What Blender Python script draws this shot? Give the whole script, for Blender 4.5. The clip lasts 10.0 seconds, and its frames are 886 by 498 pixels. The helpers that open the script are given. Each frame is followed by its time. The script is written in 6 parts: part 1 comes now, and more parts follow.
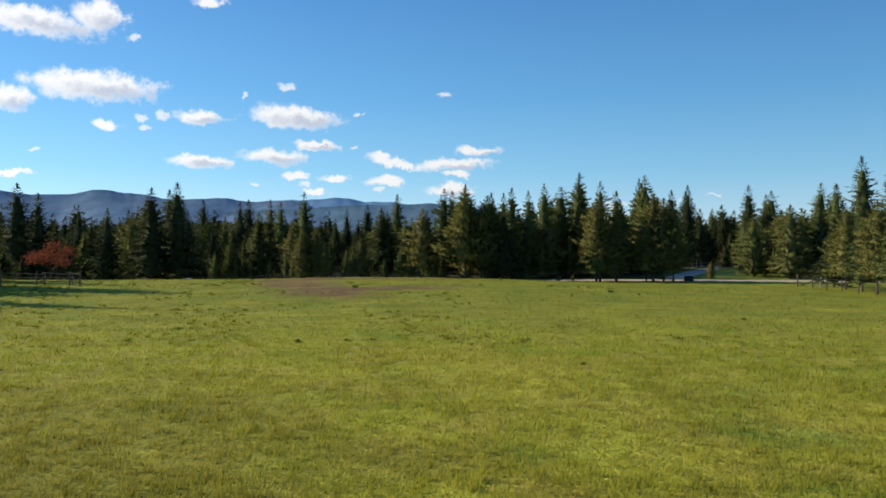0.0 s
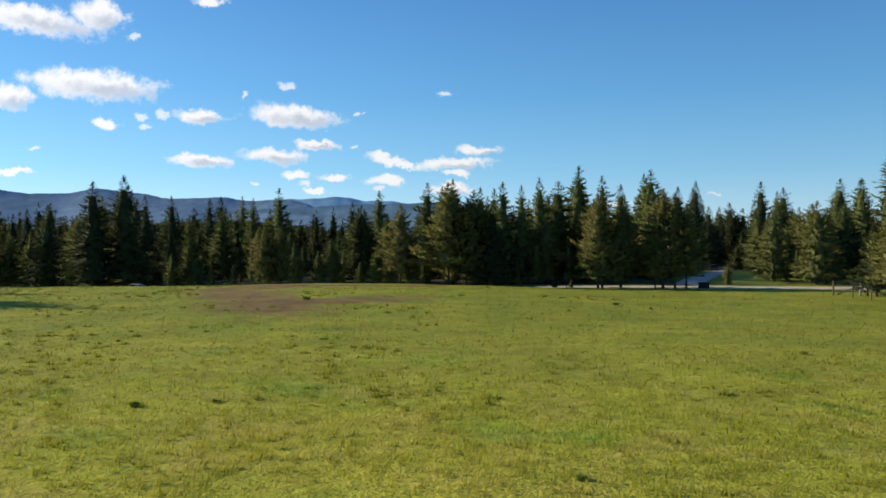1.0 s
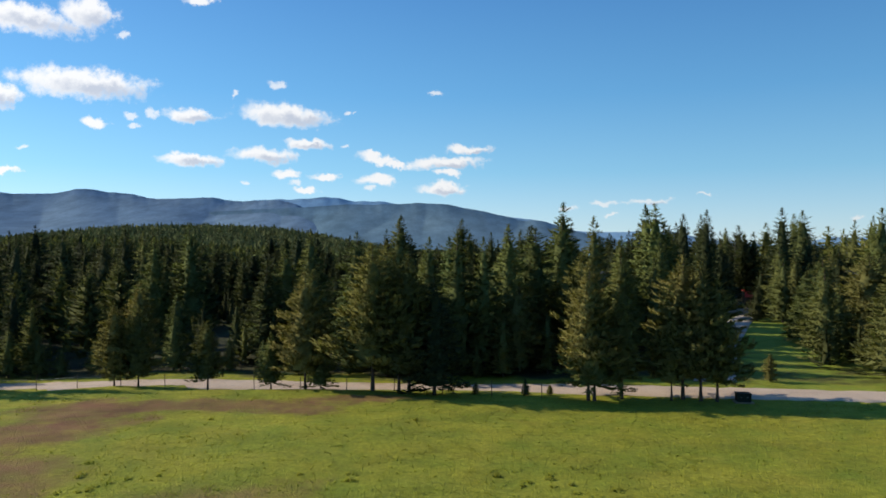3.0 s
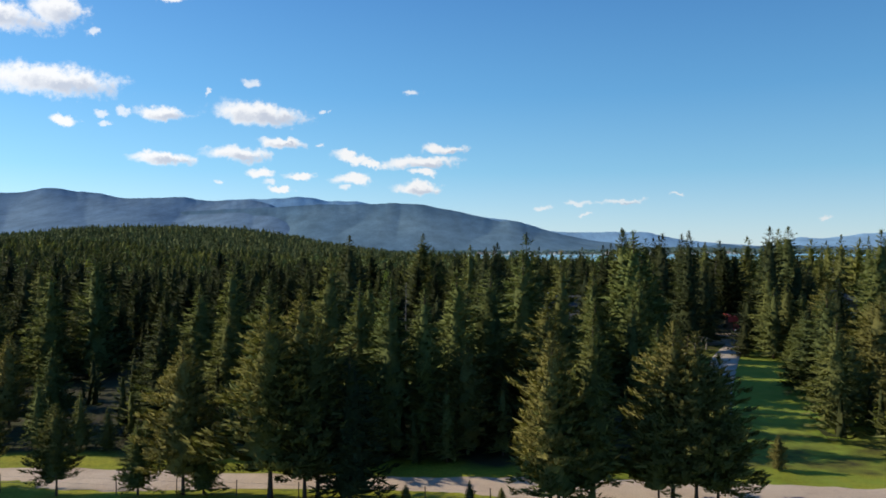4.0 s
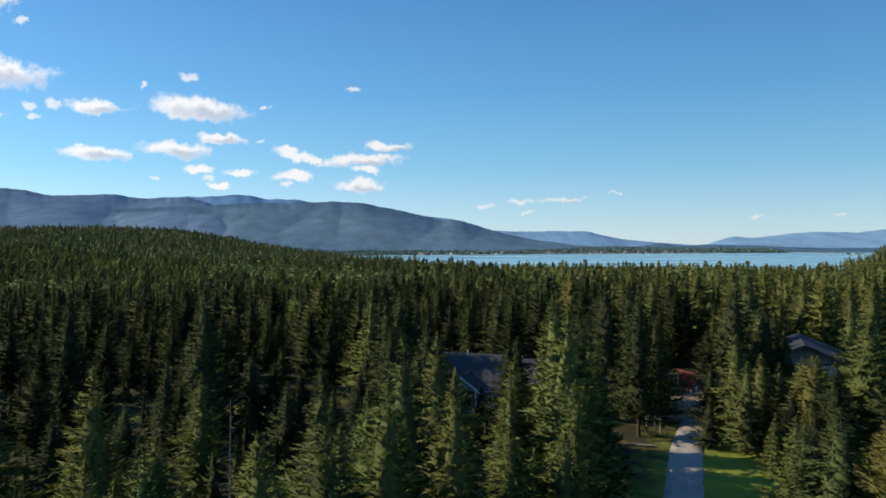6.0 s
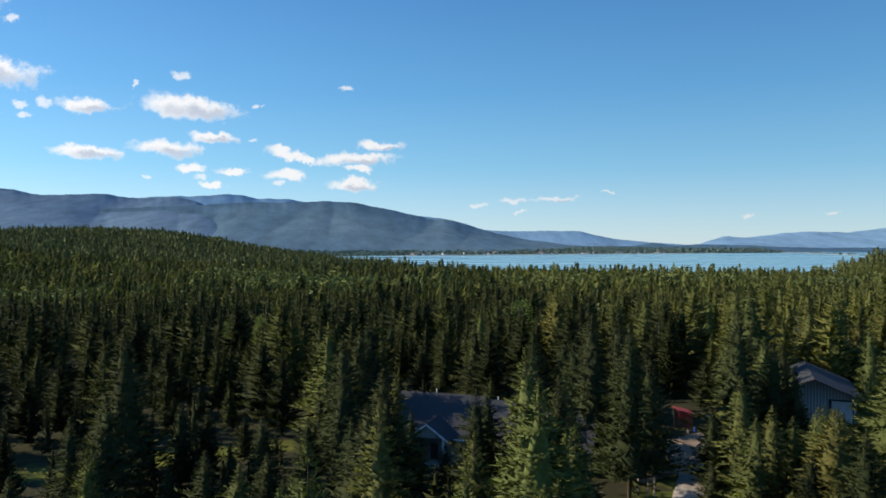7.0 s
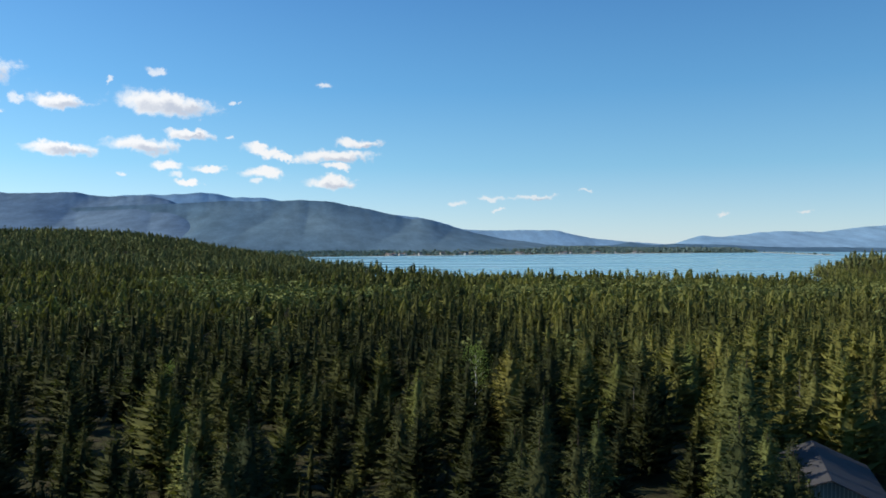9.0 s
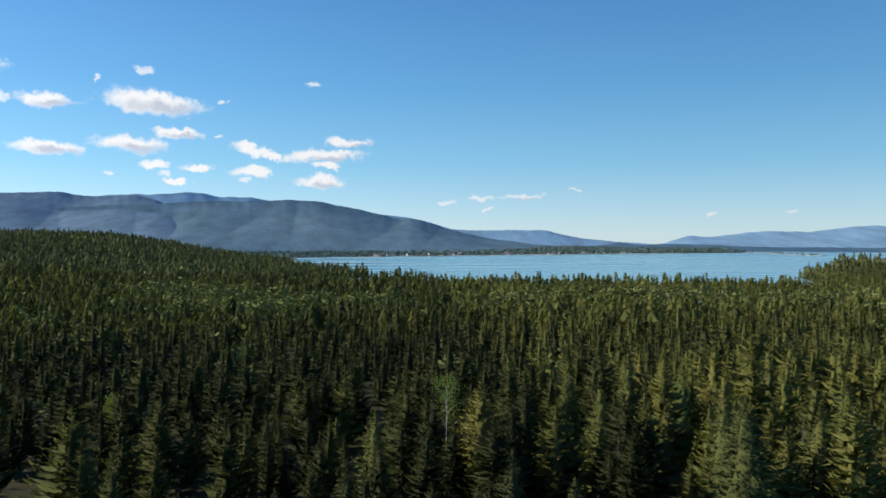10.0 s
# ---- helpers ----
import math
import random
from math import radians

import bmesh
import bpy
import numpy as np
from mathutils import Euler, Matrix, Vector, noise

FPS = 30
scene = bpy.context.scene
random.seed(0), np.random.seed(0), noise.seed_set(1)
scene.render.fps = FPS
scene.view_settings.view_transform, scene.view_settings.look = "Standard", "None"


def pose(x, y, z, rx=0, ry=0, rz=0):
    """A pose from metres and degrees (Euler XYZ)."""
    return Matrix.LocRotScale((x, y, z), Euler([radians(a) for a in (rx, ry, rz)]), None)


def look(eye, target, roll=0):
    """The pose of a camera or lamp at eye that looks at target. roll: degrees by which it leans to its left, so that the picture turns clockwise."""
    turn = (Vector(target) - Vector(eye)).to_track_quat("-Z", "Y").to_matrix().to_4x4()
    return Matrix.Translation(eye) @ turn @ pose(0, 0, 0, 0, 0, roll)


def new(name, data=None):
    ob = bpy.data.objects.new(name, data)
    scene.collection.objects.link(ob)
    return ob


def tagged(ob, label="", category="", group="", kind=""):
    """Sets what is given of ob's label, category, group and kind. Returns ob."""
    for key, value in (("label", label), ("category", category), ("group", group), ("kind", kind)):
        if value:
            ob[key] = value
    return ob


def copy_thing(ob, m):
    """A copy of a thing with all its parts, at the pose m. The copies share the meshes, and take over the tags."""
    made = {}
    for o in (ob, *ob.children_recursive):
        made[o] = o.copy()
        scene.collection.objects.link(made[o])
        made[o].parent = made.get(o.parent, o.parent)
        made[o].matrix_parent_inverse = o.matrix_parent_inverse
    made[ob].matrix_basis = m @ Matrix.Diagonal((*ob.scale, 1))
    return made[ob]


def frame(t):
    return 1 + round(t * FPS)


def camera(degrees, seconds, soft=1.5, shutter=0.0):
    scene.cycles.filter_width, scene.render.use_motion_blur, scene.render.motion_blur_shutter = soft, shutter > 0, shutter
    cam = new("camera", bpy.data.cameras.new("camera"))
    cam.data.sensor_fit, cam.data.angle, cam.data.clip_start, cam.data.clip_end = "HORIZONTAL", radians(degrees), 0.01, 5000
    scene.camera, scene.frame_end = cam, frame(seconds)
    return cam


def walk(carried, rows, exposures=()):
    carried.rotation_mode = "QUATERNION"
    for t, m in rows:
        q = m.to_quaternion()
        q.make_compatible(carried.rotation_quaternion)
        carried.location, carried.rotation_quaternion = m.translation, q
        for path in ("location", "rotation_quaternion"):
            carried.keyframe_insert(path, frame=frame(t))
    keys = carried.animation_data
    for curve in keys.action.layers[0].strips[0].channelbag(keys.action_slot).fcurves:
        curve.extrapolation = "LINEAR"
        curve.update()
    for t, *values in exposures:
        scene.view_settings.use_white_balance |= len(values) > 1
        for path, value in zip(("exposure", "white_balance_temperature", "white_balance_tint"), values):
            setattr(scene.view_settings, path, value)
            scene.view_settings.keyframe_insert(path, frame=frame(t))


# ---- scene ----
cam = camera(62.0, 10.0, 1.7)
PATH = [
    (0.0, 0.00, 0.00, 4.65, 0.00, 0.00, 0),
    (0.5, 1.19, 6.46, 4.71, 0.00, -0.04, 0),
    (1.0, 2.54, 13.21, 5.03, 0.00, -0.06, 0),
    (1.5, 3.99, 20.20, 6.27, 0.02, -0.06, 0),
    (2.0, 5.49, 27.43, 8.36, 0.05, -0.07, 0),
    (3.5, 10.63, 50.21, 15.29, -1.48, -0.12, 0),
    (4.0, 12.73, 57.75, 17.34, -2.61, -0.14, 0),
    (4.5, 14.86, 65.05, 19.18, -4.47, -0.19, 0),
    (5.0, 17.05, 72.06, 21.13, -5.91, -0.23, 0),
    (5.5, 19.36, 78.88, 23.19, -6.68, -0.26, 0),
    (6.0, 21.82, 85.61, 25.24, -7.02, -0.31, 0),
    (7.5, 30.19, 105.33, 30.88, -7.93, -0.41, 0),
    (8.0, 33.07, 111.82, 32.88, -8.36, -0.46, 0),
    (8.5, 36.11, 118.32, 34.87, -8.79, -0.50, 0),
    (9.0, 39.18, 124.92, 36.94, -9.24, -0.53, 0),
    (9.5, 42.36, 131.58, 39.08, -9.68, -0.56, 0),
    (10.0, 45.65, 138.15, 41.07, -10.05, -0.58, 0),
]
walk(cam, [(t, pose(x, y, z, 90 + p, r, w)) for t, x, y, z, w, p, r in PATH])

# ---- light ----
SUN_AZ = -73.0   # degrees clockwise from +y
SUN_EL = 27.5
scene.view_settings.exposure = 0.05
sun = new("sun", bpy.data.lights.new("sun", "SUN"))
sun.data.energy, sun.data.angle, sun.data.color = 5.0, radians(0.5), (1.0, 0.89, 0.72)
sun.matrix_world = look((0, 0, 0), (-math.sin(radians(SUN_AZ)) * math.cos(radians(SUN_EL)),
                                    -math.cos(radians(SUN_AZ)) * math.cos(radians(SUN_EL)),
                                    -math.sin(radians(SUN_EL)))) 

# cumulus clouds of the sky: centre and half-size, tangents of the angles right of +y and above the horizon; lean in degrees
HIGH_CLOUDS = [
    ((-0.559, 0.311), (0.088, 0.024), -12), ((-0.466, 0.315), (0.04, 0.026), -12), ((-0.319, 0.336), (0.024, 0.009), 0), ((-0.478, 0.222), (0.1, 0.024), -5),
    ((-0.59, 0.206), (0.036, 0.02), 0), ((-0.419, 0.286), (0.008, 0.006), 0), ((-0.379, 0.182), (0.01, 0.009), 0), ((-0.271, 0.208), (0.006, 0.004), 0),
    ((-0.213, 0.219), (0.013, 0.008), -20), ((0.005, 0.209), (0.015, 0.0045), 0), ((-0.116, 0.184), (0.007, 0.003), 0), ((-0.68, 0.28), (0.05, 0.02), 0),
]
MIDDLE_CLOUDS = [
    ((-0.46, 0.169), (0.021, 0.009), -8), ((-0.332, 0.178), (0.034, 0.012), -4), ((-0.411, 0.177), (0.011, 0.006), 0), ((-0.403, 0.164), (0.012, 0.005), 0),
    ((-0.204, 0.179), (0.066, 0.018), -6), ((-0.329, 0.118), (0.046, 0.01), -3), ((-0.233, 0.126), (0.045, 0.014), -3), ((-0.173, 0.139), (0.033, 0.008), -3),
    ((-0.119, 0.136), (0.007, 0.005), 0), ((-0.077, 0.12), (0.027, 0.008), -6), ((-0.052, 0.113), (0.02, 0.006), -6), ((0.012, 0.115), (0.056, 0.01), 3),
    ((0.049, 0.133), (0.031, 0.007), 2), ((0.02, 0.101), (0.02, 0.006), 0), ((-0.198, 0.101), (0.019, 0.007), 0), ((-0.556, 0.136), (0.011, 0.004), 0),
    ((-0.582, 0.104), (0.028, 0.006), -5), ((-0.66, 0.13), (0.04, 0.012), 0),
]
LOW_CLOUDS = [
    ((-0.076, 0.092), (0.027, 0.009), 0), ((-0.147, 0.097), (0.022, 0.006), 3), ((-0.172, 0.077), (0.019, 0.005), 0), ((-0.187, 0.088), (0.011, 0.006), 0),
    ((-0.252, 0.089), (0.006, 0.004), 0), ((-0.087, 0.079), (0.01, 0.005), 0), ((0.012, 0.081), (0.034, 0.01), 0), ((0.372, 0.073), (0.013, 0.003), 0),
    ((0.228, 0.061), (0.02, 0.005), 0), ((0.288, 0.063), (0.036, 0.0045), 3), ((0.183, 0.054), (0.014, 0.004), 0), ((0.577, 0.042), (0.013, 0.004), 0),
    ((0.711, 0.046), (0.013, 0.004), 0), ((0.245, 0.045), (0.008, 0.003), 0),
]
CLOUDS = HIGH_CLOUDS + MIDDLE_CLOUDS + LOW_CLOUDS


def build_world():
    world = bpy.data.worlds.new("sky")
    world.use_nodes = True
    nt = world.node_tree
    nt.nodes.clear()
    n, link = nt.nodes.new, nt.links.new

    def math_node(op, a, b=None, clamp=False):
        m = n("ShaderNodeMath")
        m.operation, m.use_clamp = op, clamp
        for k, v in enumerate((a, b)):
            if v is None:
                continue
            if isinstance(v, (int, float)):
                m.inputs[k].default_value = v
            else:
                link(v, m.inputs[k])
        return m.outputs[0]

    sky = n("ShaderNodeTexSky")
    sky.sky_type, sky.sun_disc = "NISHITA", False
    sky.sun_elevation, sky.sun_rotation = radians(SUN_EL), radians(SUN_AZ)
    sky.air_density, sky.dust_density, sky.ozone_density, sky.altitude = 1.0, 0.1, 4.0, 600
    coord = n("ShaderNodeTexCoord")
    sep = n("ShaderNodeSeparateXYZ")
    link(coord.outputs["Generated"], sep.inputs[0])
    ahead = math_node("MAXIMUM", sep.outputs[1], 0.05)
    uv = n("ShaderNodeCombineXYZ")
    link(math_node("DIVIDE", sep.outputs[0], ahead), uv.inputs[0])
    link(math_node("DIVIDE", sep.outputs[2], ahead), uv.inputs[1])
    # ragged rims: two octaves of warp
    vec = uv.outputs[0]
    for scale, amount in ((38.0, 0.020), (110.0, 0.010), (300.0, 0.004)):
        noise_node = n("ShaderNodeTexNoise")
        noise_node.inputs["Scale"].default_value, noise_node.inputs["Detail"].default_value = scale, 4.0
        link(uv.outputs[0], noise_node.inputs["Vector"])
        off = n("ShaderNodeVectorMath")
        off.operation = "SUBTRACT"
        link(noise_node.outputs["Color"], off.inputs[0])
        off.inputs[1].default_value = (0.5, 0.5, 0.5)
        mul = n("ShaderNodeVectorMath")
        mul.operation = "MULTIPLY"
        link(off.outputs[0], mul.inputs[0])
        mul.inputs[1].default_value = (amount * 1.5, amount, 0)
        add = n("ShaderNodeVectorMath")
        link(vec, add.inputs[0])
        link(mul.outputs[0], add.inputs[1])
        vec = add.outputs[0]

    def field(shift, size, some):
        out = None
        for (cx, cy), (rx, ry), lean in some:
            m = n("ShaderNodeMapping")
            m.vector_type = "TEXTURE"
            m.inputs["Location"].default_value = (cx + shift[0] * rx, cy + shift[1] * ry, 0)
            m.inputs["Rotation"].default_value = (0, 0, radians(lean))
            m.inputs["Scale"].default_value = (rx * size[0], ry * size[1] * 0.86, 1)
            link(vec, m.inputs["Vector"])
            length = n("ShaderNodeVectorMath")
            length.operation = "LENGTH"
            link(m.outputs[0], length.inputs[0])
            out = length.outputs["Value"] if out is None else math_node("MINIMUM", out, length.outputs["Value"])
        return out

    def ramp(value, low, high):
        r = n("ShaderNodeMapRange")
        r.interpolation_type = "SMOOTHSTEP"
        r.inputs["From Min"].default_value, r.inputs["From Max"].default_value = low, high
        r.inputs["To Min"].default_value, r.inputs["To Max"].default_value = 1.0, 0.0
        link(value, r.inputs["Value"])
        return r.outputs[0]

    puff = n("ShaderNodeTexNoise")
    puff.inputs["Scale"].default_value, puff.inputs["Detail"].default_value, puff.inputs["Roughness"].default_value = 55.0, 7.0, 0.62
    link(uv.outputs[0], puff.inputs["Vector"])
    rag = math_node("MULTIPLY", math_node("SUBTRACT", puff.outputs["Fac"], 0.5), 1.3)
    body = ramp(math_node("ADD", field((0, 0), (1, 1), [c for c in CLOUDS if c[1][0] > 0.016 and c[0][1] > 0.075]), rag), 0.52, 1.2)
    wisp = ramp(math_node("ADD", field((0, 0), (1, 1), [c for c in CLOUDS if c[1][0] <= 0.016 or c[0][1] <= 0.075]), rag), 0.4, 1.15)
    body = math_node("MAXIMUM", body, math_node("MULTIPLY", wisp, 0.72))
    body = math_node("MULTIPLY", body, math_node("GREATER_THAN", sep.outputs[1], 0.06))
    grey = ramp(math_node("ADD", field((0.28, -0.4), (0.85, 0.6), [c for c in CLOUDS if c[1][0] > 0.03]), math_node("MULTIPLY", rag, 1.2)), 0.1, 1.2)
    shade = n("ShaderNodeMixRGB")
    shade.inputs[1].default_value, shade.inputs[2].default_value = (6.8, 6.8, 6.85, 1), (3.9, 4.25, 5.0, 1)
    link(math_node("MULTIPLY", grey, 0.95), shade.inputs[0])
    # clear evening air: pale at the horizon, deep blue above
    air = n("ShaderNodeValToRGB")
    stops = [(0.0, (5.0, 6.2, 7.3)), (0.03, (4.1, 5.7, 7.0)), (0.10, (1.95, 4.5, 6.4)), (0.20, (0.92, 3.22, 5.85)), (0.34, (0.45, 2.0, 4.8)), (1.0, (0.25, 0.9, 3.0))]
    for k, (place, colour) in enumerate(stops):
        e = air.color_ramp.elements[k] if k < 2 else air.color_ramp.elements.new(place)
        e.position, e.color = place, (*[c / 7.0 for c in colour], 1)
    link(sep.outputs[2], air.inputs[0])
    clear = n("ShaderNodeMixRGB")
    clear.blend_type = "MULTIPLY"
    clear.inputs[0].default_value, clear.inputs[2].default_value = 1.0, (7.0, 7.0, 7.0, 1)
    link(air.outputs[0], clear.inputs[1])
    tint = n("ShaderNodeMixRGB")
    tint.inputs[0].default_value = 0.58
    cool = n("ShaderNodeMixRGB")
    cool.blend_type = "MULTIPLY"
    cool.inputs[0].default_value, cool.inputs[2].default_value = 1.0, (0.78, 0.95, 1.05, 1)
    link(sky.outputs[0], cool.inputs[1])
    link(cool.outputs[0], tint.inputs[1])
    link(clear.outputs[0], tint.inputs[2])
    mix = n("ShaderNodeMixRGB")
    link(math_node("MULTIPLY", body, 0.95), mix.inputs[0])
    link(tint.outputs[0], mix.inputs[1])
    link(shade.outputs[0], mix.inputs[2])
    fall = n("ShaderNodeMixRGB")
    fall.blend_type = "MULTIPLY"
    fall.inputs[0].default_value = 1.0
    link(mix.outputs[0], fall.inputs[1])
    link(math_node("SUBTRACT", 1.0, math_node("MULTIPLY", sep.outputs[0], 0.22)), fall.inputs[2])
    back = n("ShaderNodeBackground")
    back.inputs["Strength"].default_value = 0.132
    link(fall.outputs[0], back.inputs[0])
    out = n("ShaderNodeOutputWorld")
    link(back.outputs[0], out.inputs[0])
    scene.world = world


build_world()

# ---- materials ----


class Nodes:
    """A node material under construction."""

    def __init__(self, name):
        self.mat = bpy.data.materials.new(name)
        self.mat.use_nodes = True
        self.nt = self.mat.node_tree
        self.bsdf = self.nt.nodes["Principled BSDF"]
        self.out = self.nt.nodes["Material Output"]
        self.coord = self.nt.nodes.new("ShaderNodeTexCoord")

    def put(self, value, socket):
        if hasattr(value, "links"):
            self.nt.links.new(value, socket)
        elif isinstance(value, tuple) and len(value) == 3 and socket.type == "RGBA":
            socket.default_value = (*value, 1)
        else:
            socket.default_value = value

    def noise(self, scale, detail=4.0, stretch=None, space="Object", rough=0.55):
        t = self.nt.nodes.new("ShaderNodeTexNoise")
        t.inputs["Scale"].default_value, t.inputs["Detail"].default_value = scale, detail
        t.inputs["Roughness"].default_value = rough
        v = self.coord.outputs[space]
        if stretch:
            m = self.nt.nodes.new("ShaderNodeMapping")
            m.inputs["Scale"].default_value = stretch
            self.nt.links.new(v, m.inputs["Vector"])
            v = m.outputs[0]
        self.nt.links.new(v, t.inputs["Vector"])
        return t.outputs["Fac"]

    def ramp(self, value, low, high, to_low=0.0, to_high=1.0):
        r = self.nt.nodes.new("ShaderNodeMapRange")
        for key, v in (("From Min", low), ("From Max", high), ("To Min", to_low), ("To Max", to_high)):
            r.inputs[key].default_value = v
        self.put(value, r.inputs["Value"])
        return r.outputs[0]

    def mix(self, fac, a, b, blend="MIX"):
        m = self.nt.nodes.new("ShaderNodeMixRGB")
        m.blend_type = blend
        for v, s in ((fac, m.inputs[0]), (a, m.inputs[1]), (b, m.inputs[2])):
            self.put(v, s)
        return m.outputs[0]

    def math(self, op, a, b=0.0):
        m = self.nt.nodes.new("ShaderNodeMath")
        m.operation = op
        self.put(a, m.inputs[0])
        self.put(b, m.inputs[1])
        return m.outputs[0]

    def bump(self, height, strength, distance):
        b = self.nt.nodes.new("ShaderNodeBump")
        b.inputs["Strength"].default_value, b.inputs["Distance"].default_value = strength, distance
        self.put(height, b.inputs["Height"])
        self.nt.links.new(b.outputs[0], self.bsdf.inputs["Normal"])
        return b.outputs[0]

    def done(self, colour, rough=0.8, metal=0.0, spec=0.3):
        self.put(colour, self.bsdf.inputs["Base Color"])
        self.put(rough, self.bsdf.inputs["Roughness"])
        self.bsdf.inputs["Metallic"].default_value = metal
        self.bsdf.inputs["Specular IOR Level"].default_value = spec
        return self.mat


def plain(name, a, b, scale=3.0, rough=0.7, metal=0.0, stretch=None, bump=0.0, spec=0.3):
    m = Nodes(name)
    fac = m.ramp(m.noise(scale, 5.0, stretch), 0.3, 0.7)
    fine = m.ramp(m.noise(scale * 9, 3.0, stretch), 0.3, 0.7, 0.82, 1.12)
    colour = m.mix(1.0, m.mix(fac, a, b), fine, "MULTIPLY")
    if bump:
        m.bump(m.noise(scale * 6, 4.0, stretch), 0.5, bump)
    return m.done(colour, rough, metal, spec)


def foliage(name, dark, light, warm, by_place, translucent=0.16, grain=2.6, rough=0.22):
    """Needles or leaves: hue differs from tree to tree and from spray to spray."""
    m = Nodes(name)
    geo = m.nt.nodes.new("ShaderNodeNewGeometry")
    info = m.nt.nodes.new("ShaderNodeObjectInfo")
    island = geo.outputs["Random Per Island"]
    # by_place: the tone of each tree also carries painted forest shade and sun
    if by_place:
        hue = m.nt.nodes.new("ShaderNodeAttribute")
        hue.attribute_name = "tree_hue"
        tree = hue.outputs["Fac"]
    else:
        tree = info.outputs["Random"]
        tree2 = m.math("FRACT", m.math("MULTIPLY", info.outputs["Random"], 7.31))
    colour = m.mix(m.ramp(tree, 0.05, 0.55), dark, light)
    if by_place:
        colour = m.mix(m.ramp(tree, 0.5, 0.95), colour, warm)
    else:
        colour = m.mix(m.ramp(tree2, 0.45, 1.0, 0.0, 0.75), colour, warm)
    colour = m.mix(1.0, colour, m.ramp(island, 0.0, 1.0, 1.0 - rough, 1.0 + rough), "MULTIPLY")
    colour = m.mix(1.0, colour, m.ramp(m.noise(grain, 3.0, None, "Object", 0.7), 0.32, 0.68, 1.0 - 0.9 * rough, 1.0 + 0.9 * rough), "MULTIPLY")
    m.done(colour, 0.8, 0.0, 0.04)
    tr = m.nt.nodes.new("ShaderNodeBsdfTranslucent")
    m.put(m.mix(1.0, colour, (1.0, 1.1, 0.6), "MULTIPLY"), tr.inputs["Color"])
    ms = m.nt.nodes.new("ShaderNodeMixShader")
    ms.inputs[0].default_value = translucent
    m.nt.links.new(m.bsdf.outputs[0], ms.inputs[1])
    m.nt.links.new(tr.outputs[0], ms.inputs[2])
    m.nt.links.new(ms.outputs[0], m.out.inputs["Surface"])
    return m.mat


def ripe(m):
    """0 where the meadow stands tall and dry near its middle, rising to the short green grass before the road."""
    sep = m.nt.nodes.new("ShaderNodeSeparateXYZ")
    m.nt.links.new(m.coord.outputs["Object"], sep.inputs[0])
    y = m.math("ADD", sep.outputs[1], m.ramp(m.noise(0.06, 3.0), 0.2, 0.8, -14, 14))
    return m.ramp(y, 28, 62, 0.0, 0.78)


def mottle(m, colour):
    """Tufts and hollows of a meadow: brighter and duller spots of half a metre to four metres."""
    colour = m.mix(1.0, colour, m.ramp(m.noise(0.28, 4.0, (0.7, 1.2, 1)), 0.3, 0.7, 0.87, 1.18), "MULTIPLY")
    return m.mix(1.0, colour, m.ramp(m.noise(1.3, 4.0, (0.8, 1.2, 1)), 0.3, 0.7, 0.88, 1.14), "MULTIPLY")


def grass_material():
    """Blades: the hue drifts over the meadow, single stalks are dry."""
    m = Nodes("grass_blades")
    geo = m.nt.nodes.new("ShaderNodeNewGeometry")
    island = geo.outputs["Random Per Island"]
    colour = m.mix(m.ramp(m.noise(0.055, 4.0), 0.32, 0.68), (0.285, 0.315, 0.024), (0.42, 0.375, 0.04))
    colour = m.mix(m.ramp(m.noise(0.17, 3.0), 0.55, 0.75, 0.0, 0.8), colour, (0.18, 0.31, 0.035))
    colour = m.mix(m.ramp(m.noise(0.4, 5.0), 0.5, 0.75, 0.0, 0.6), colour, (0.45, 0.36, 0.07))
    colour = m.mix(ripe(m), colour, m.mix(m.ramp(m.noise(0.22, 5.0), 0.38, 0.62), (0.195, 0.24, 0.028), (0.27, 0.275, 0.032)))
    colour = m.mix(ellipse_mask(m, -11, 15, 9, 11), colour, (0.3, 0.27, 0.03))
    colour = mottle(m, colour)
    colour = m.mix(m.ramp(island, 0.85, 1.0, 0.0, 0.5), colour, (0.5, 0.42, 0.11))
    colour = m.mix(1.0, colour, m.ramp(m.math("FRACT", m.math("MULTIPLY", island, 9.7)), 0, 1, 0.85, 1.15), "MULTIPLY")
    m.done(colour, 0.8, 0.0, 0.06)
    tr = m.nt.nodes.new("ShaderNodeBsdfTranslucent")
    m.put(colour, tr.inputs["Color"])
    ms = m.nt.nodes.new("ShaderNodeMixShader")
    ms.inputs[0].default_value = 0.45
    m.nt.links.new(m.bsdf.outputs[0], ms.inputs[1])
    m.nt.links.new(tr.outputs[0], ms.inputs[2])
    m.nt.links.new(ms.outputs[0], m.out.inputs["Surface"])
    return m.mat


def ellipse_mask(m, cx, cy, rx, ry, lean=0.0):
    """1 inside a ragged oval patch of ground, 0 outside."""
    mp = m.nt.nodes.new("ShaderNodeMapping")
    mp.vector_type = "TEXTURE"
    mp.inputs["Location"].default_value, mp.inputs["Scale"].default_value = (cx, cy, 0), (rx, ry, 1e6)
    mp.inputs["Rotation"].default_value = (0, 0, radians(lean))
    m.nt.links.new(m.coord.outputs["Object"], mp.inputs["Vector"])
    ln = m.nt.nodes.new("ShaderNodeVectorMath")
    ln.operation = "LENGTH"
    m.nt.links.new(mp.outputs[0], ln.inputs[0])
    d = m.math("ADD", ln.outputs["Value"], m.ramp(m.noise(0.35, 5.0), 0.2, 0.8, -0.55, 0.55))
    return m.ramp(d, 0.55, 1.25, 0.96, 0.0)


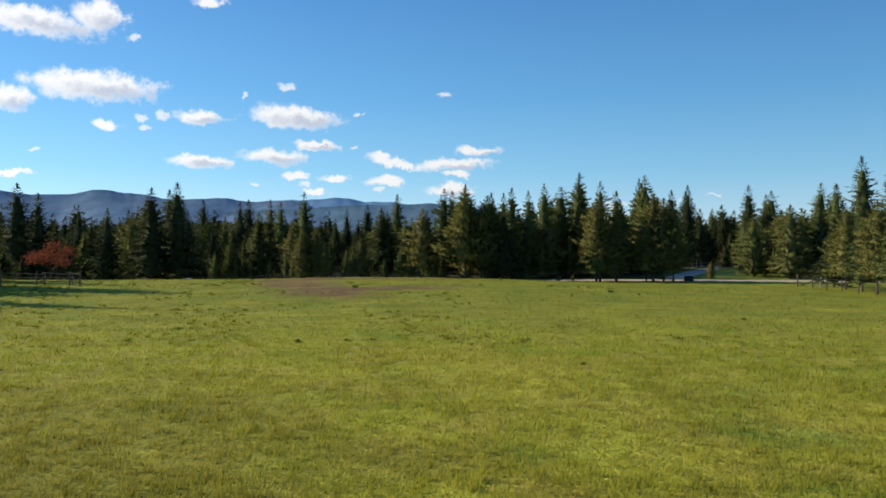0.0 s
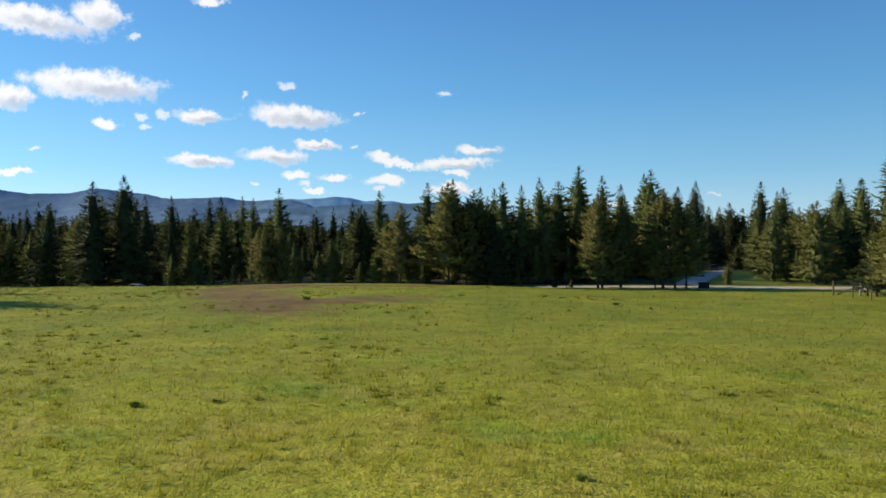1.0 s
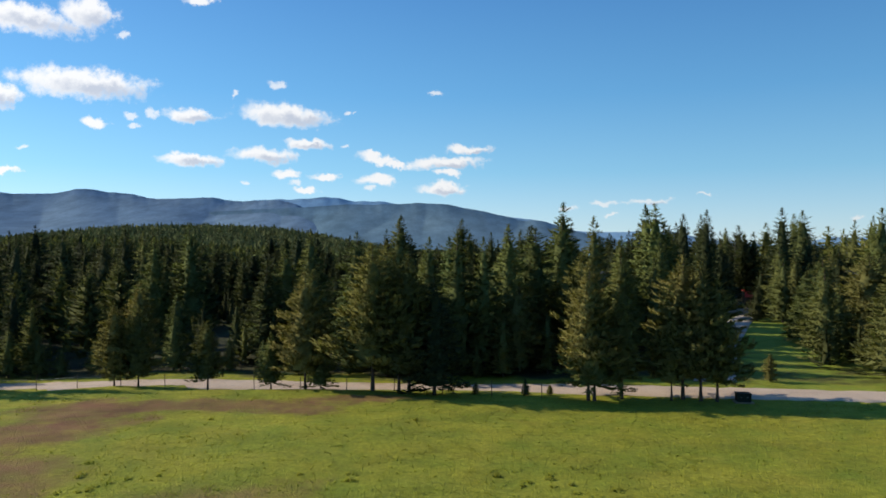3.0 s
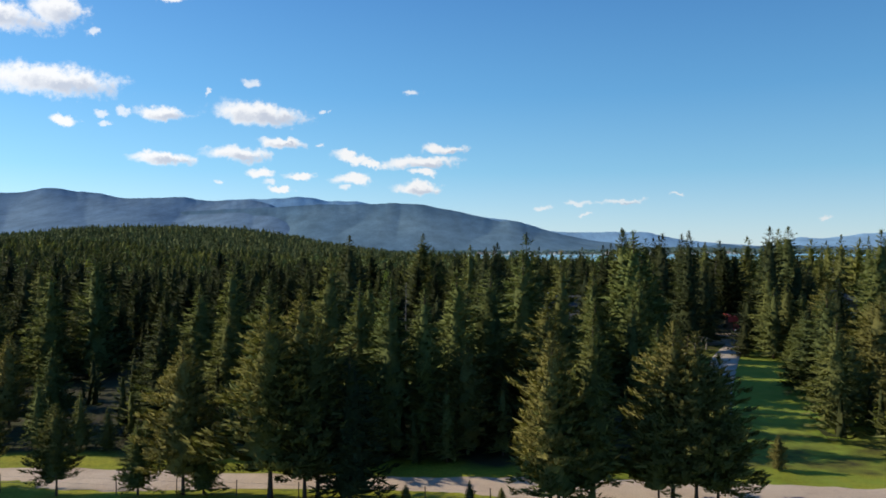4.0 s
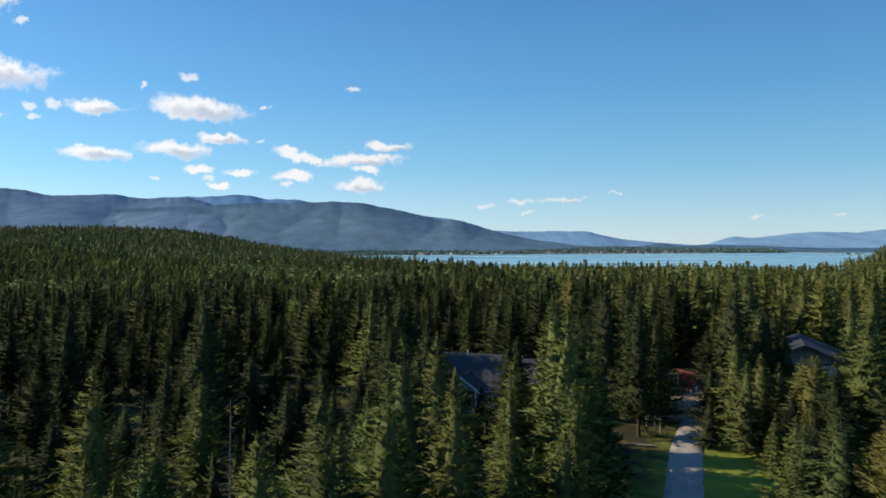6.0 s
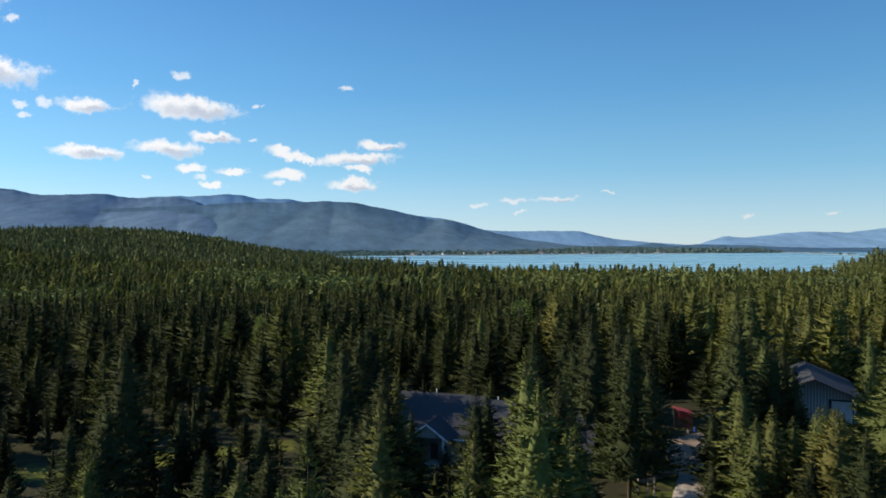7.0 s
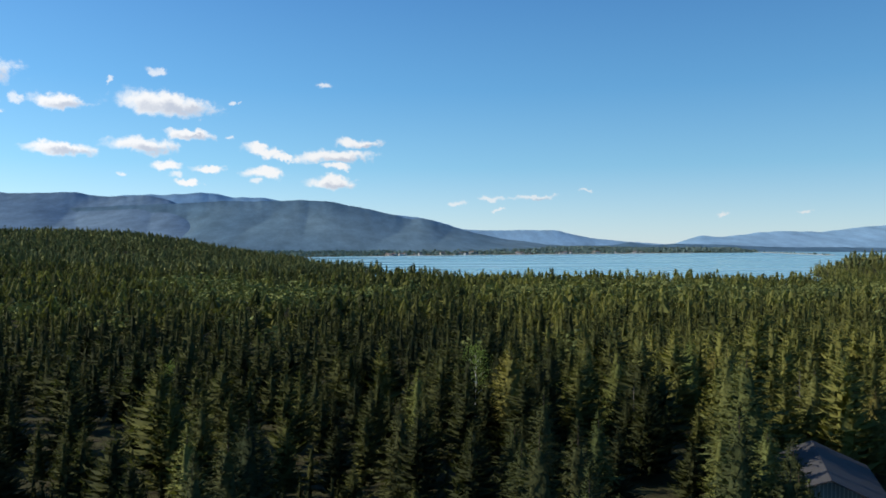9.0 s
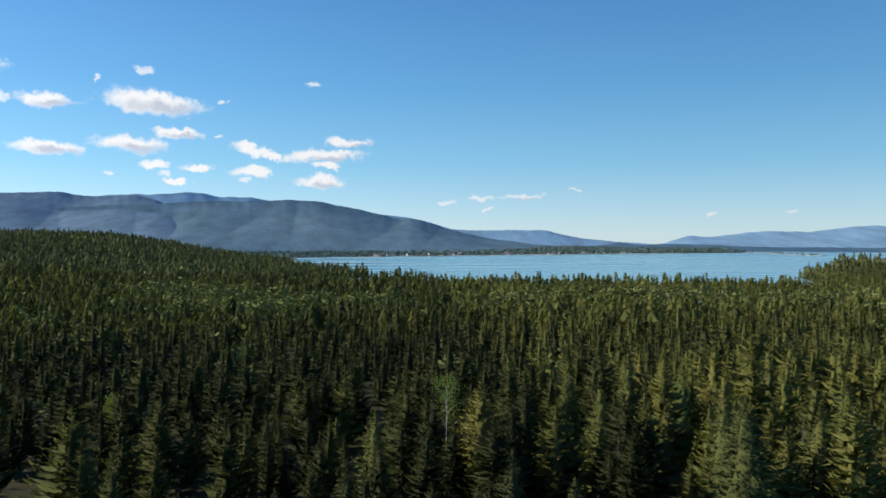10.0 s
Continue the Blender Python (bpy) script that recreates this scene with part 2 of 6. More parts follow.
# bare earth: centre, half-axes, lean
SOIL = ((-19, 90.5, 8, 4.5, 42), (-17.5, 98, 5, 6, 40), (-9.5, 101, 11, 2.6, 3), (-16, 81, 5, 5, 20), (-11, 70.5, 5, 7.5, 25), (-5, 76, 8, 3.2, 35), (3, 104, 5, 1.8, 8), (-1, 98.9, 3, 1.5, 4), (57, 175, 4.5, 3.5, 20))


def ground_material():
    m = Nodes("meadow_and_forest_floor")
    broad = m.ramp(m.noise(0.055, 4.0), 0.32, 0.68)
    mid = m.ramp(m.noise(0.4, 5.0), 0.3, 0.72)
    fine = m.ramp(m.noise(5.0, 5.0, (1, 0.6, 1)), 0.25, 0.75)
    grass = m.mix(broad, (0.28, 0.29, 0.024), (0.40, 0.355, 0.036))
    grass = m.mix(m.ramp(mid, 0.35, 1.0, 0.0, 0.7), grass, (0.43, 0.34, 0.065))
    grass = m.mix(m.ramp(m.noise(0.17, 3.0), 0.55, 0.75, 0.0, 0.8), grass, (0.16, 0.28, 0.03))
    grass = m.mix(ripe(m), grass, m.mix(m.ramp(m.noise(0.22, 5.0), 0.38, 0.62), (0.165, 0.2, 0.023), (0.25, 0.245, 0.027)))
    grass = mottle(m, m.mix(ellipse_mask(m, -11, 15, 9, 11), grass, (0.27, 0.245, 0.03)))
    grass = m.mix(1.0, grass, m.ramp(fine, 0.0, 1.0, 0.72, 1.22), "MULTIPLY")
    soil = m.mix(mid, (0.12, 0.054, 0.034), (0.26, 0.125, 0.07))
    soil = m.mix(m.ramp(m.noise(0.8, 4.0), 0.5, 0.7, 0, 0.4), soil, (0.2, 0.17, 0.04))
    tufts = m.math("MULTIPLY", m.ramp(m.noise(0.9, 6.0), 0.3, 0.66, 1.0, 0.74), m.ramp(m.noise(0.3, 4.0), 0.35, 0.65, 1.0, 0.85))
    for cx, cy, rx, ry, lean in SOIL:
        grass = m.mix(m.math("MULTIPLY", ellipse_mask(m, cx, cy, rx, ry, lean), tufts), grass, soil)
    # under the trees: needles and earth
    sep = m.nt.nodes.new("ShaderNodeSeparateXYZ")
    m.nt.links.new(m.coord.outputs["Object"], sep.inputs[0])
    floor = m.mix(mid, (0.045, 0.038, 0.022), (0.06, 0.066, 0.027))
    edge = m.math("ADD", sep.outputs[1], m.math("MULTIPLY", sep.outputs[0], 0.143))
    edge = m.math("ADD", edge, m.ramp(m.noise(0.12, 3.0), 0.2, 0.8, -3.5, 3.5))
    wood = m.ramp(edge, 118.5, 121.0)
    lawn = ellipse_mask(m, 62, 150, 15, 44, -27)
    grass = m.mix(lawn, grass, m.mix(mid, (0.185, 0.262, 0.036), (0.28, 0.32, 0.051)))
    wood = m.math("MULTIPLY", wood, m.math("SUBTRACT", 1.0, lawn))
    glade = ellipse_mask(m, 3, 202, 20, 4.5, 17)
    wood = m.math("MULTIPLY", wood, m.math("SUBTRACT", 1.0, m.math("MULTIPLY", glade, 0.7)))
    m.bump(m.math("ADD", m.noise(9.0, 5.0), m.noise(1.2, 4.0)), 0.9, 0.12)
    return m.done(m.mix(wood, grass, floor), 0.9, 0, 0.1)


def gravel(name, a, b, stains=(0.12, 0.1, 0.085)):
    m = Nodes(name)
    broad = m.ramp(m.noise(0.3, 4.0), 0.3, 0.7)
    fine = m.ramp(m.noise(14.0, 4.0), 0.3, 0.7, 0.75, 1.2)
    colour = m.mix(broad, a, b)
    colour = m.mix(m.ramp(m.noise(0.9, 5.0), 0.55, 0.8, 0, 0.5), colour, stains)
    m.bump(m.noise(25.0, 4.0), 0.6, 0.03)
    return m.done(m.mix(1.0, colour, fine, "MULTIPLY"), 0.92, 0, 0.15)


def water_material():
    m = Nodes("lake_water")
    ripple = m.noise(0.6, 4.0, (1, 3, 1))
    m.bump(ripple, 0.2, 0.25)
    bands = m.ramp(m.noise(0.004, 4.0, (0.35, 2.2, 1)), 0.42, 0.62)
    m.bsdf.inputs["IOR"].default_value = 1.33
    return m.done(m.mix(bands, (0.13, 0.33, 0.37), (0.33, 0.54, 0.56)), m.ramp(bands, 0, 1, 0.15, 0.35), 0, 0.6)


def hill_material(name, a, b, c, scale):
    m = Nodes(name)
    fac = m.ramp(m.noise(scale, 5.0, (1, 0.1, 1.5)), 0.35, 0.65)
    patch = m.ramp(m.noise(scale * 2.7, 6.0, (1, 0.1, 1.8)), 0.48, 0.75, 0, 0.3)
    colour = m.mix(patch, m.mix(fac, a, b), c)
    colour = m.mix(1.0, colour, m.ramp(m.noise(scale * 6, 6.0, (1, 0.25, 1.6)), 0.3, 0.7, 0.8, 1.2), "MULTIPLY")
    colour = m.mix(1.0, colour, m.ramp(m.noise(scale * 40, 4.0, (1, 0.3, 1.3)), 0.3, 0.7, 0.92, 1.08), "MULTIPLY")
    return m.done(colour, 1.0, 0, 0.0)


MAT = {
    "ground": ground_material(),
    "road": gravel("pale_gravel", (0.48, 0.365, 0.265), (0.55, 0.435, 0.325), (0.3, 0.235, 0.175)),
    "drive": gravel("grey_gravel", (0.39, 0.34, 0.28), (0.47, 0.41, 0.345)),
    "yard": gravel("tan_earth", (0.27, 0.195, 0.125), (0.34, 0.255, 0.175)),
    "water": water_material(),
    "fir": foliage("fir_needles", (0.076, 0.096, 0.037), (0.12, 0.138, 0.046), (0.145, 0.148, 0.05), False, 0.24),
    # darker needles on fir crowns: the forest's shade is put into the colour
    "spruce": foliage("spruce_needles", (0.03, 0.04, 0.02), (0.054, 0.066, 0.029), (0.062, 0.067, 0.029), False, 0.24),
    "larch": foliage("larch_needles", (0.086, 0.114, 0.037), (0.115, 0.143, 0.044), (0.132, 0.143, 0.046), False, 0.1),
    "pine": foliage("pine_needles", (0.112, 0.116, 0.04), (0.168, 0.162, 0.05), (0.19, 0.166, 0.057), False, 0.22),
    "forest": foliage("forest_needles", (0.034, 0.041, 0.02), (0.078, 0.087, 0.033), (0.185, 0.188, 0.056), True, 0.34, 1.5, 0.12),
    # paler than the forest: haze and sun over the hill put into the colour
    "hill": foliage("hazed_hill_needles", (0.056, 0.076, 0.038), (0.112, 0.128, 0.052), (0.165, 0.17, 0.064), True, 0.12),
    "leaf": foliage("broad_leaves", (0.1, 0.13, 0.05), (0.14, 0.165, 0.06), (0.17, 0.19, 0.065), True, 0.15),
    "aspen_leaf": foliage("aspen_leaves", (0.16, 0.22, 0.06), (0.2, 0.26, 0.07), (0.23, 0.26, 0.075), False, 0.35),
    "birch": plain("pale_bark", (0.42, 0.4, 0.35), (0.55, 0.52, 0.46), 3.0, 0.8, 0, (2, 2, 5)),
    "red_leaf": foliage("red_leaves", (0.25, 0.06, 0.045), (0.31, 0.09, 0.06), (0.25, 0.11, 0.06), False, 0.3),
    "blade": grass_material(),
    "bark": plain("bark", (0.06, 0.04, 0.028), (0.11, 0.08, 0.06), 2.5, 0.95, 0, (3, 3, 0.6), 0.03),
    "dead": plain("bare_grey_wood", (0.13, 0.12, 0.105), (0.2, 0.185, 0.16), 2.5, 0.95, 0, (3, 3, 0.6), 0.02),
    "post": plain("weathered_wood", (0.09, 0.065, 0.045), (0.17, 0.13, 0.09), 2.5, 0.9, 0, (4, 4, 0.7), 0.01),
    "rail": plain("pale_wood", (0.3, 0.25, 0.19), (0.42, 0.36, 0.28), 2.5, 0.9, 0, (0.7, 4, 4), 0.01),
    # the blue haze of distance is mixed into the base colours of the ranges
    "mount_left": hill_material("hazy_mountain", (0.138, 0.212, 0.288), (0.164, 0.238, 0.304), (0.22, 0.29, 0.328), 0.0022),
    "mount_near": hill_material("hazed_forest_mountain", (0.106, 0.178, 0.232), (0.13, 0.203, 0.248), (0.18, 0.248, 0.276), 0.0022),
    "mount_far": hill_material("hazed_far_mountain", (0.19, 0.32, 0.44), (0.21, 0.34, 0.46), (0.25, 0.37, 0.47), 0.002),
    "mount_low": hill_material("hazed_low_hills", (0.075, 0.14, 0.2), (0.09, 0.155, 0.21), (0.1, 0.17, 0.21), 0.003),
    # trees across the lake, with bluish haze painted into the needles
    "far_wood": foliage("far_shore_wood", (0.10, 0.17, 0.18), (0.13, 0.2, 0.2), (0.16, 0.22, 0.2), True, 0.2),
}

# ---- mesh helpers ----


def mesh_from(name, verts, faces, material, smooth=False):
    """A mesh from numpy vertices (n, 3) and faces (m, 3) or (m, 4)."""
    verts, faces = np.asarray(verts, np.float32), np.asarray(faces, np.int32)
    me = bpy.data.meshes.new(name)
    me.vertices.add(len(verts))
    me.vertices.foreach_set("co", verts.ravel())
    me.loops.add(faces.size)
    me.loops.foreach_set("vertex_index", faces.ravel())
    me.polygons.add(len(faces))
    me.polygons.foreach_set("loop_start", np.arange(len(faces), dtype=np.int32) * faces.shape[1])
    me.update(calc_edges=True)
    me.polygons.foreach_set("use_smooth", np.full(len(faces), smooth))
    me.materials.append(material)
    me.validate()
    return me


def soft_normals(me, normals):
    """Lets a crown shade as one rounded body instead of as single needles."""
    a = me.attributes.new("custom_normal", "FLOAT_VECTOR", "POINT")
    a.data.foreach_set("vector", np.asarray(normals, np.float32).ravel())


def crown_normals(v, axis, tall, rough, seed):
    """Outward from the trunk and somewhat up, with a spread. axis: the trunk's x, y, foot for each vertex."""
    r = np.random.RandomState(seed)
    out = v[:, :2] - axis[:, :2]
    out /= np.linalg.norm(out, axis=1)[:, None] + 1e-4
    n = np.c_[out, 0.3 + 0.5 * ((v[:, 2] - axis[:, 2]) / tall) ** 2] + r.normal(0, rough, v.shape)
    return n / np.linalg.norm(n, axis=1)[:, None]


def face_outward(v, f, normals):
    """Turns triangles so that their front looks the way of their normals."""
    g = np.cross(v[f[:, 1]] - v[f[:, 0]], v[f[:, 2]] - v[f[:, 0]])
    flip = (g * (normals[f[:, 0]] + normals[f[:, 1]] + normals[f[:, 2]])).sum(1) < 0
    f = f.copy()
    f[flip] = f[flip][:, ::-1]
    return f


def part(name, bm, material, parent, label=""):
    """Links a bmesh as one mesh object under a thing or a part."""
    me = bpy.data.meshes.new(name)
    bm.to_mesh(me)
    bm.free()
    me.materials.append(material)
    ob = new(name, me)
    ob.parent = parent
    return tagged(ob, label)


def smooth(v, low, high):
    s = np.clip((v - low) / (high - low), 0, 1)
    return s * s * (3 - 2 * s)


def wave(x, y, size, seed):
    """A cheap smooth noise of about -1 to 1."""
    r = np.random.RandomState(seed)
    out = 0
    for k in range(5):
        a, p, s = r.uniform(0, 2 * np.pi), r.uniform(0, 2 * np.pi), size * r.uniform(0.6, 1.6)
        out = out + np.sin((x * np.cos(a) + y * np.sin(a)) * 2 * np.pi / s + p)
    return out / 3


# ---- lie of the land ----
WATER_Z = -10.0


def shore_near(x):
    return np.interp(x, [-400, -60, 50, 178, 283, 476, 570, 640, 720, 1200, 3500], [2100, 1650, 1540, 1090, 985, 900, 870, 900, 1080, 1500, 2200]) + 10 * wave(x, x * 0, 120, 3)


def shore_far(x):
    return np.interp(x, [-400, 5, 765, 1600, 2000, 2400, 5000], [2300, 2480, 2823, 3090, 3200, 4300, 4600]) + 18 * wave(x, x * 0, 300, 4)


def lake_depth(x, y):
    """Positive over water, in metres from the shore."""
    return np.minimum(np.minimum(y - shore_near(x), shore_far(x) - y), (x - 0.0) * 2)


def height(x, y):
    x, y = np.asarray(x, float), np.asarray(y, float)
    z = 0.35 * np.exp(-((x + 12) / 26) ** 2 - ((y - 82) / 17) ** 2) + 0.10 * wave(x, y, 30, 1) * smooth(np.hypot(x, y), 5, 30)
    road = np.abs(y + 0.143 * x - 112.4)
    z = z * smooth(road, 3, 14)
    bank, side = 1 - smooth(x, 4, 26), y + 0.143 * x - 112.4
    z = z + bank * np.where(side < 0, 0.95 * smooth(-side, 2.2, 4.6) * smooth(y, 40, 92) - 0.45 * smooth(y, 40, 92), -0.45 * (1 - smooth(side, 4, 30)))
    z = z * (1 - smooth(y, 150, 190))
    z = z - 1.1 * smooth(-x, 12, 42) * smooth(y, 98, 114) * (1 - smooth(y, 170, 230))
    z = z - 10.0 * smooth(y, 215, 500) + 1.5 * wave(x, y, 160, 2) * smooth(y, 260, 400)
    z = z + 60 * np.exp(-(np.abs(x + 525) / 370) ** 3 - ((y - 1720) / 520) ** 2) * smooth(y, 300, 900)
    z = z + 16 * np.exp(-((x + 420) / 200) ** 2 - ((y - 900) / 260) ** 2)
    z = z + 17 * np.exp(-((x - 805) / 110) ** 2 - ((y - 1045) / 140) ** 2)
    far = smooth(y, 2400, 4200)
    z = z + far * (12 + 5 * wave(x, y, 500, 5))
    lake = lake_depth(x, y)
    z = np.where(y > 600, z * 0 + np.minimum(z, np.where(lake > -60, WATER_Z + 1.2 - lake * 0.03, 1e9)), z)
    return np.where((lake > 0) & (y > 600), WATER_Z - 0.3 - np.minimum(lake * 0.1, 5), z)


def build_ground():
    az = np.radians(np.r_[np.arange(-60, 60, 0.6), np.arange(60, 300, 8.0)])
    rad = np.r_[0.0, np.geomspace(2.0, 5600, 190)]
    a, r = np.meshgrid(az, rad)
    x, y = r * np.sin(a), r * np.cos(a)
    verts = np.stack([x, y, height(x, y)], -1).reshape(-1, 3)
    n = len(az)
    i, j = np.meshgrid(np.arange(len(rad) - 1), np.arange(n), indexing="ij")
    k = (j + 1) % n
    faces = np.stack([i * n + j, (i + 1) * n + j, (i + 1) * n + k, i * n + k], -1).reshape(-1, 4)[:, ::-1]
    ob = new("ground", mesh_from("ground", verts, faces, MAT["ground"], True))
    tagged(ob, "green meadow with dry patches and dark forest floor", "ground", kind="structure")
    v = [(-300, 700, WATER_Z), (4900, 700, WATER_Z), (4900, 5200, WATER_Z), (-300, 5200, WATER_Z)]
    tagged(new("water", mesh_from("water", v, [(0, 1, 2, 3)], MAT["water"])), "pale blue lake with streaks of ripples", "lake", kind="structure")


def ribbon(name, centre, width, material, label, category, lift=0.04, wobble=0.15, seed=0):
    """A strip of road along a line, with ragged edges and a thickness."""
    c = np.array(centre, float)
    d = np.r_[0, np.cumsum(np.hypot(*np.diff(c, axis=0).T))]
    s = np.arange(0, d[-1], 1.2)
    p = np.stack([np.interp(s, d, c[:, 0]), np.interp(s, d, c[:, 1])], 1)
    p = (p + np.roll(p, 2, 0) + np.roll(p, -2, 0)) / 3
    p, s = p[3:-3], s[3:-3]
    w = np.interp(s, d, width) if not np.isscalar(width) else np.full(len(s), width)
    t = np.gradient(p, axis=0)
    t /= np.linalg.norm(t, axis=1)[:, None]
    nrm = np.stack([-t[:, 1], t[:, 0]], 1)
    r = np.random.RandomState(seed)
    rows = []
    for k, side in enumerate((-0.5, -0.47, -0.2, 0, 0.2, 0.47, 0.5)):
        off = side * w + (r.normal(0, wobble, len(s)) if abs(side) > 0.4 else 0)
        q = p + nrm * off[:, None]
        z = height(q[:, 0], q[:, 1]) + lift * (1 if abs(side) < 0.49 else -1) + 0.03 * (abs(side) < 0.1)
        rows.append(np.c_[q, z])
    v = np.stack(rows, 1)
    m = v.shape[1]
    i, j = np.meshgrid(np.arange(len(s) - 1), np.arange(m - 1), indexing="ij")
    f = np.stack([i * m + j, (i + 1) * m + j, (i + 1) * m + j + 1, i * m + j + 1], -1).reshape(-1, 4)[:, ::-1]
    ob = new(name, mesh_from(name, v.reshape(-1, 3), f, material, True))
    return tagged(ob, label, category, kind="structure")


build_ground()
ROAD = [(-160, 136.6), (-60, 122.3), (-24, 117.2), (12, 111.9), (46, 106.6), (120, 95.5)]
DRIVE = [(34.5, 110), (40, 124), (49.5, 145), (59.7, 166), (63.5, 173.5), (70.8, 186), (75, 193), (78, 196.5)]
ribbon("road", ROAD, 5.2, MAT["road"], "pale sunlit gravel road along the meadow", "road", 0.05, 0.18, 1)
ribbon("driveway", DRIVE, 4.0, MAT["drive"], "grey gravel driveway into the forest", "driveway", 0.07, 0.06, 2)
YARD = [(58, 184.5), (65, 189), (74, 196.5), (84, 202.5), (101, 203.5)]
ribbon("yard", YARD, [4, 8, 11, 9, 5], MAT["yard"], "tan earth yard by the sheds", "yard", 0.11, 0.3, 3)


def ridged(x, y, size, seed):
    """Rounded ridges with sharp valleys between, 0 to 1."""
    return np.abs(np.sin(1.6 * wave(x, y, size, seed)))


def mountain(name, line, dist, deep, material, label, seed, cut=0.31):
    """A range whose skyline follows directions (degrees right of +y, degrees up), with wooded spurs and valleys running down to its foot."""
    az = np.array([p[0] for p in line])
    el = np.array([p[1] for p in line])
    a = np.arange(az[0], az[-1], 0.14)
    top = np.interp(a, az, el)
    ker = np.hanning(9)
    top = np.convolve(np.pad(top, 4, "edge"), ker / ker.sum(), "valid")
    wide = np.hanning(43)
    flank = np.convolve(np.pad(top, 21, "edge"), wide / wide.sum(), "valid")
    top = top + 0.02 * wave(a, a * 0, 1.6, seed + 5) + 0.012 * wave(a, a * 0, 0.62, seed + 6)
    rows = 42
    f = np.linspace(0, 1, rows)[:, None]
    arc = np.radians(a)[None] * dist
    run = (1 - f) * deep + 0 * arc
    arc = arc + 0 * f
    # spurs lean across the slope and fork towards the foot
    across = arc + 0.04 * run + 60 * wave(arc, run * 0.3, 900, seed)
    valley = 0.7 * (1 - ridged(across, run * 0.12, 2300, seed + 1)) + 0.3 * (1 - ridged(across, run * 0.2, 900, seed + 2))
    lift = flank + (top - flank) * f ** 5
    high = 40.2 + dist * np.tan(np.radians(lift))
    z = -15 + np.maximum(high, 8) * f ** 0.85 * (1 - cut * valley * np.sin(np.pi * np.clip(f, 0, 1) ** 1.15) ** 0.8)
    d = dist - run
    x, y = 21.8 + d * np.sin(np.radians(a)), 85.6 + d * np.cos(np.radians(a))
    v = np.stack([x, y, z], -1)
    back = v[-1:].copy()
    back[:, :, 2] = -60
    v = np.concatenate([v, v[-1:], back])
    m, n = v.shape[:2]
    i, j = np.meshgrid(np.arange(m - 1), np.arange(n - 1), indexing="ij")
    q = np.stack([i * n + j, i * n + j + 1, (i + 1) * n + j + 1, (i + 1) * n + j], -1)
    q = np.delete(q, rows - 1, 0).reshape(-1, 4)
    tagged(new(name, mesh_from(name, v.reshape(-1, 3), q, material, True)), label, "mountain", kind="structure")


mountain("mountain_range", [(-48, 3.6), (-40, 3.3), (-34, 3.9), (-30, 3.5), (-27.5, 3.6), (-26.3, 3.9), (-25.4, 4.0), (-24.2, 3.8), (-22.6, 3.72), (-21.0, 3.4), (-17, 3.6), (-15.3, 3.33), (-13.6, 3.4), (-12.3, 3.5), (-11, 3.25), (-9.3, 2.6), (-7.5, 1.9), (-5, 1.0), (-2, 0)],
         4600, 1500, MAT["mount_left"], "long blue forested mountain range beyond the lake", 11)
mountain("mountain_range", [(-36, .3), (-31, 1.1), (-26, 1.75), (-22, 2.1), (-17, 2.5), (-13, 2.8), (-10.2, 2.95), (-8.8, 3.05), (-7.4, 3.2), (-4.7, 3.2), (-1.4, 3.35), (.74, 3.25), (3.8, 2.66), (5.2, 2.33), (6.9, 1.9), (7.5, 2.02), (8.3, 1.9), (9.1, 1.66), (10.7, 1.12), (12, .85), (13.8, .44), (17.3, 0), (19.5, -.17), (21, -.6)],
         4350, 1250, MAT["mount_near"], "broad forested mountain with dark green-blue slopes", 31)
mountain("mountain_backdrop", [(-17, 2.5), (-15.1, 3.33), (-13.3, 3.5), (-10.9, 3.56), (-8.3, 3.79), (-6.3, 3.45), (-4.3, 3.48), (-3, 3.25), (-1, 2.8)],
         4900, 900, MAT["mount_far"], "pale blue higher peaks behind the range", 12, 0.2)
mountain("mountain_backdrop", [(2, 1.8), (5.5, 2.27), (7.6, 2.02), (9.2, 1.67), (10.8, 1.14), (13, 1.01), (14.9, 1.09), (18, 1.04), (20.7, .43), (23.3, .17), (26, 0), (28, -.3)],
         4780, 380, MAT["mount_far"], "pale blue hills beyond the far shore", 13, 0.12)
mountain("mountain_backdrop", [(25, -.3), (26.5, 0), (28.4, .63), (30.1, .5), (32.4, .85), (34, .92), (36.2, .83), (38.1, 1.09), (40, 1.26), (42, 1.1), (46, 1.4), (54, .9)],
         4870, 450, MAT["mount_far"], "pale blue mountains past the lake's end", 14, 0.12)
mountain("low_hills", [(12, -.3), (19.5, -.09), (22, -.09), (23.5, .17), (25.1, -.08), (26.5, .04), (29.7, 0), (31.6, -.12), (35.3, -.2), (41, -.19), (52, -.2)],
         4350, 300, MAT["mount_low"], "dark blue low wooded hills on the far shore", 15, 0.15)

# ---- trees ----


def sprays(base, way, length, width, droop, rng):
    """Needle sprays: one slender blade for each base point. Arrays in, vertices (n*3, 3) and triangles out."""
    n = len(base)
    way = way / np.linalg.norm(way, axis=1)[:, None]
    side = np.cross(way, np.array([0, 0, 1.0]))
    side /= np.linalg.norm(side, axis=1)[:, None] + 1e-6
    up = np.cross(side, way)
    roll = rng.uniform(-1.2, 1.2, n)[:, None]
    s = (side * np.cos(roll) + up * np.sin(roll)) * width[:, None]
    tip = base + (way + [0, 0, -droop]) * length[:, None]
    v = np.stack([base - s, base + s, tip], 1).reshape(-1, 3)
    return v, np.arange(n * 3).reshape(-1, 3)


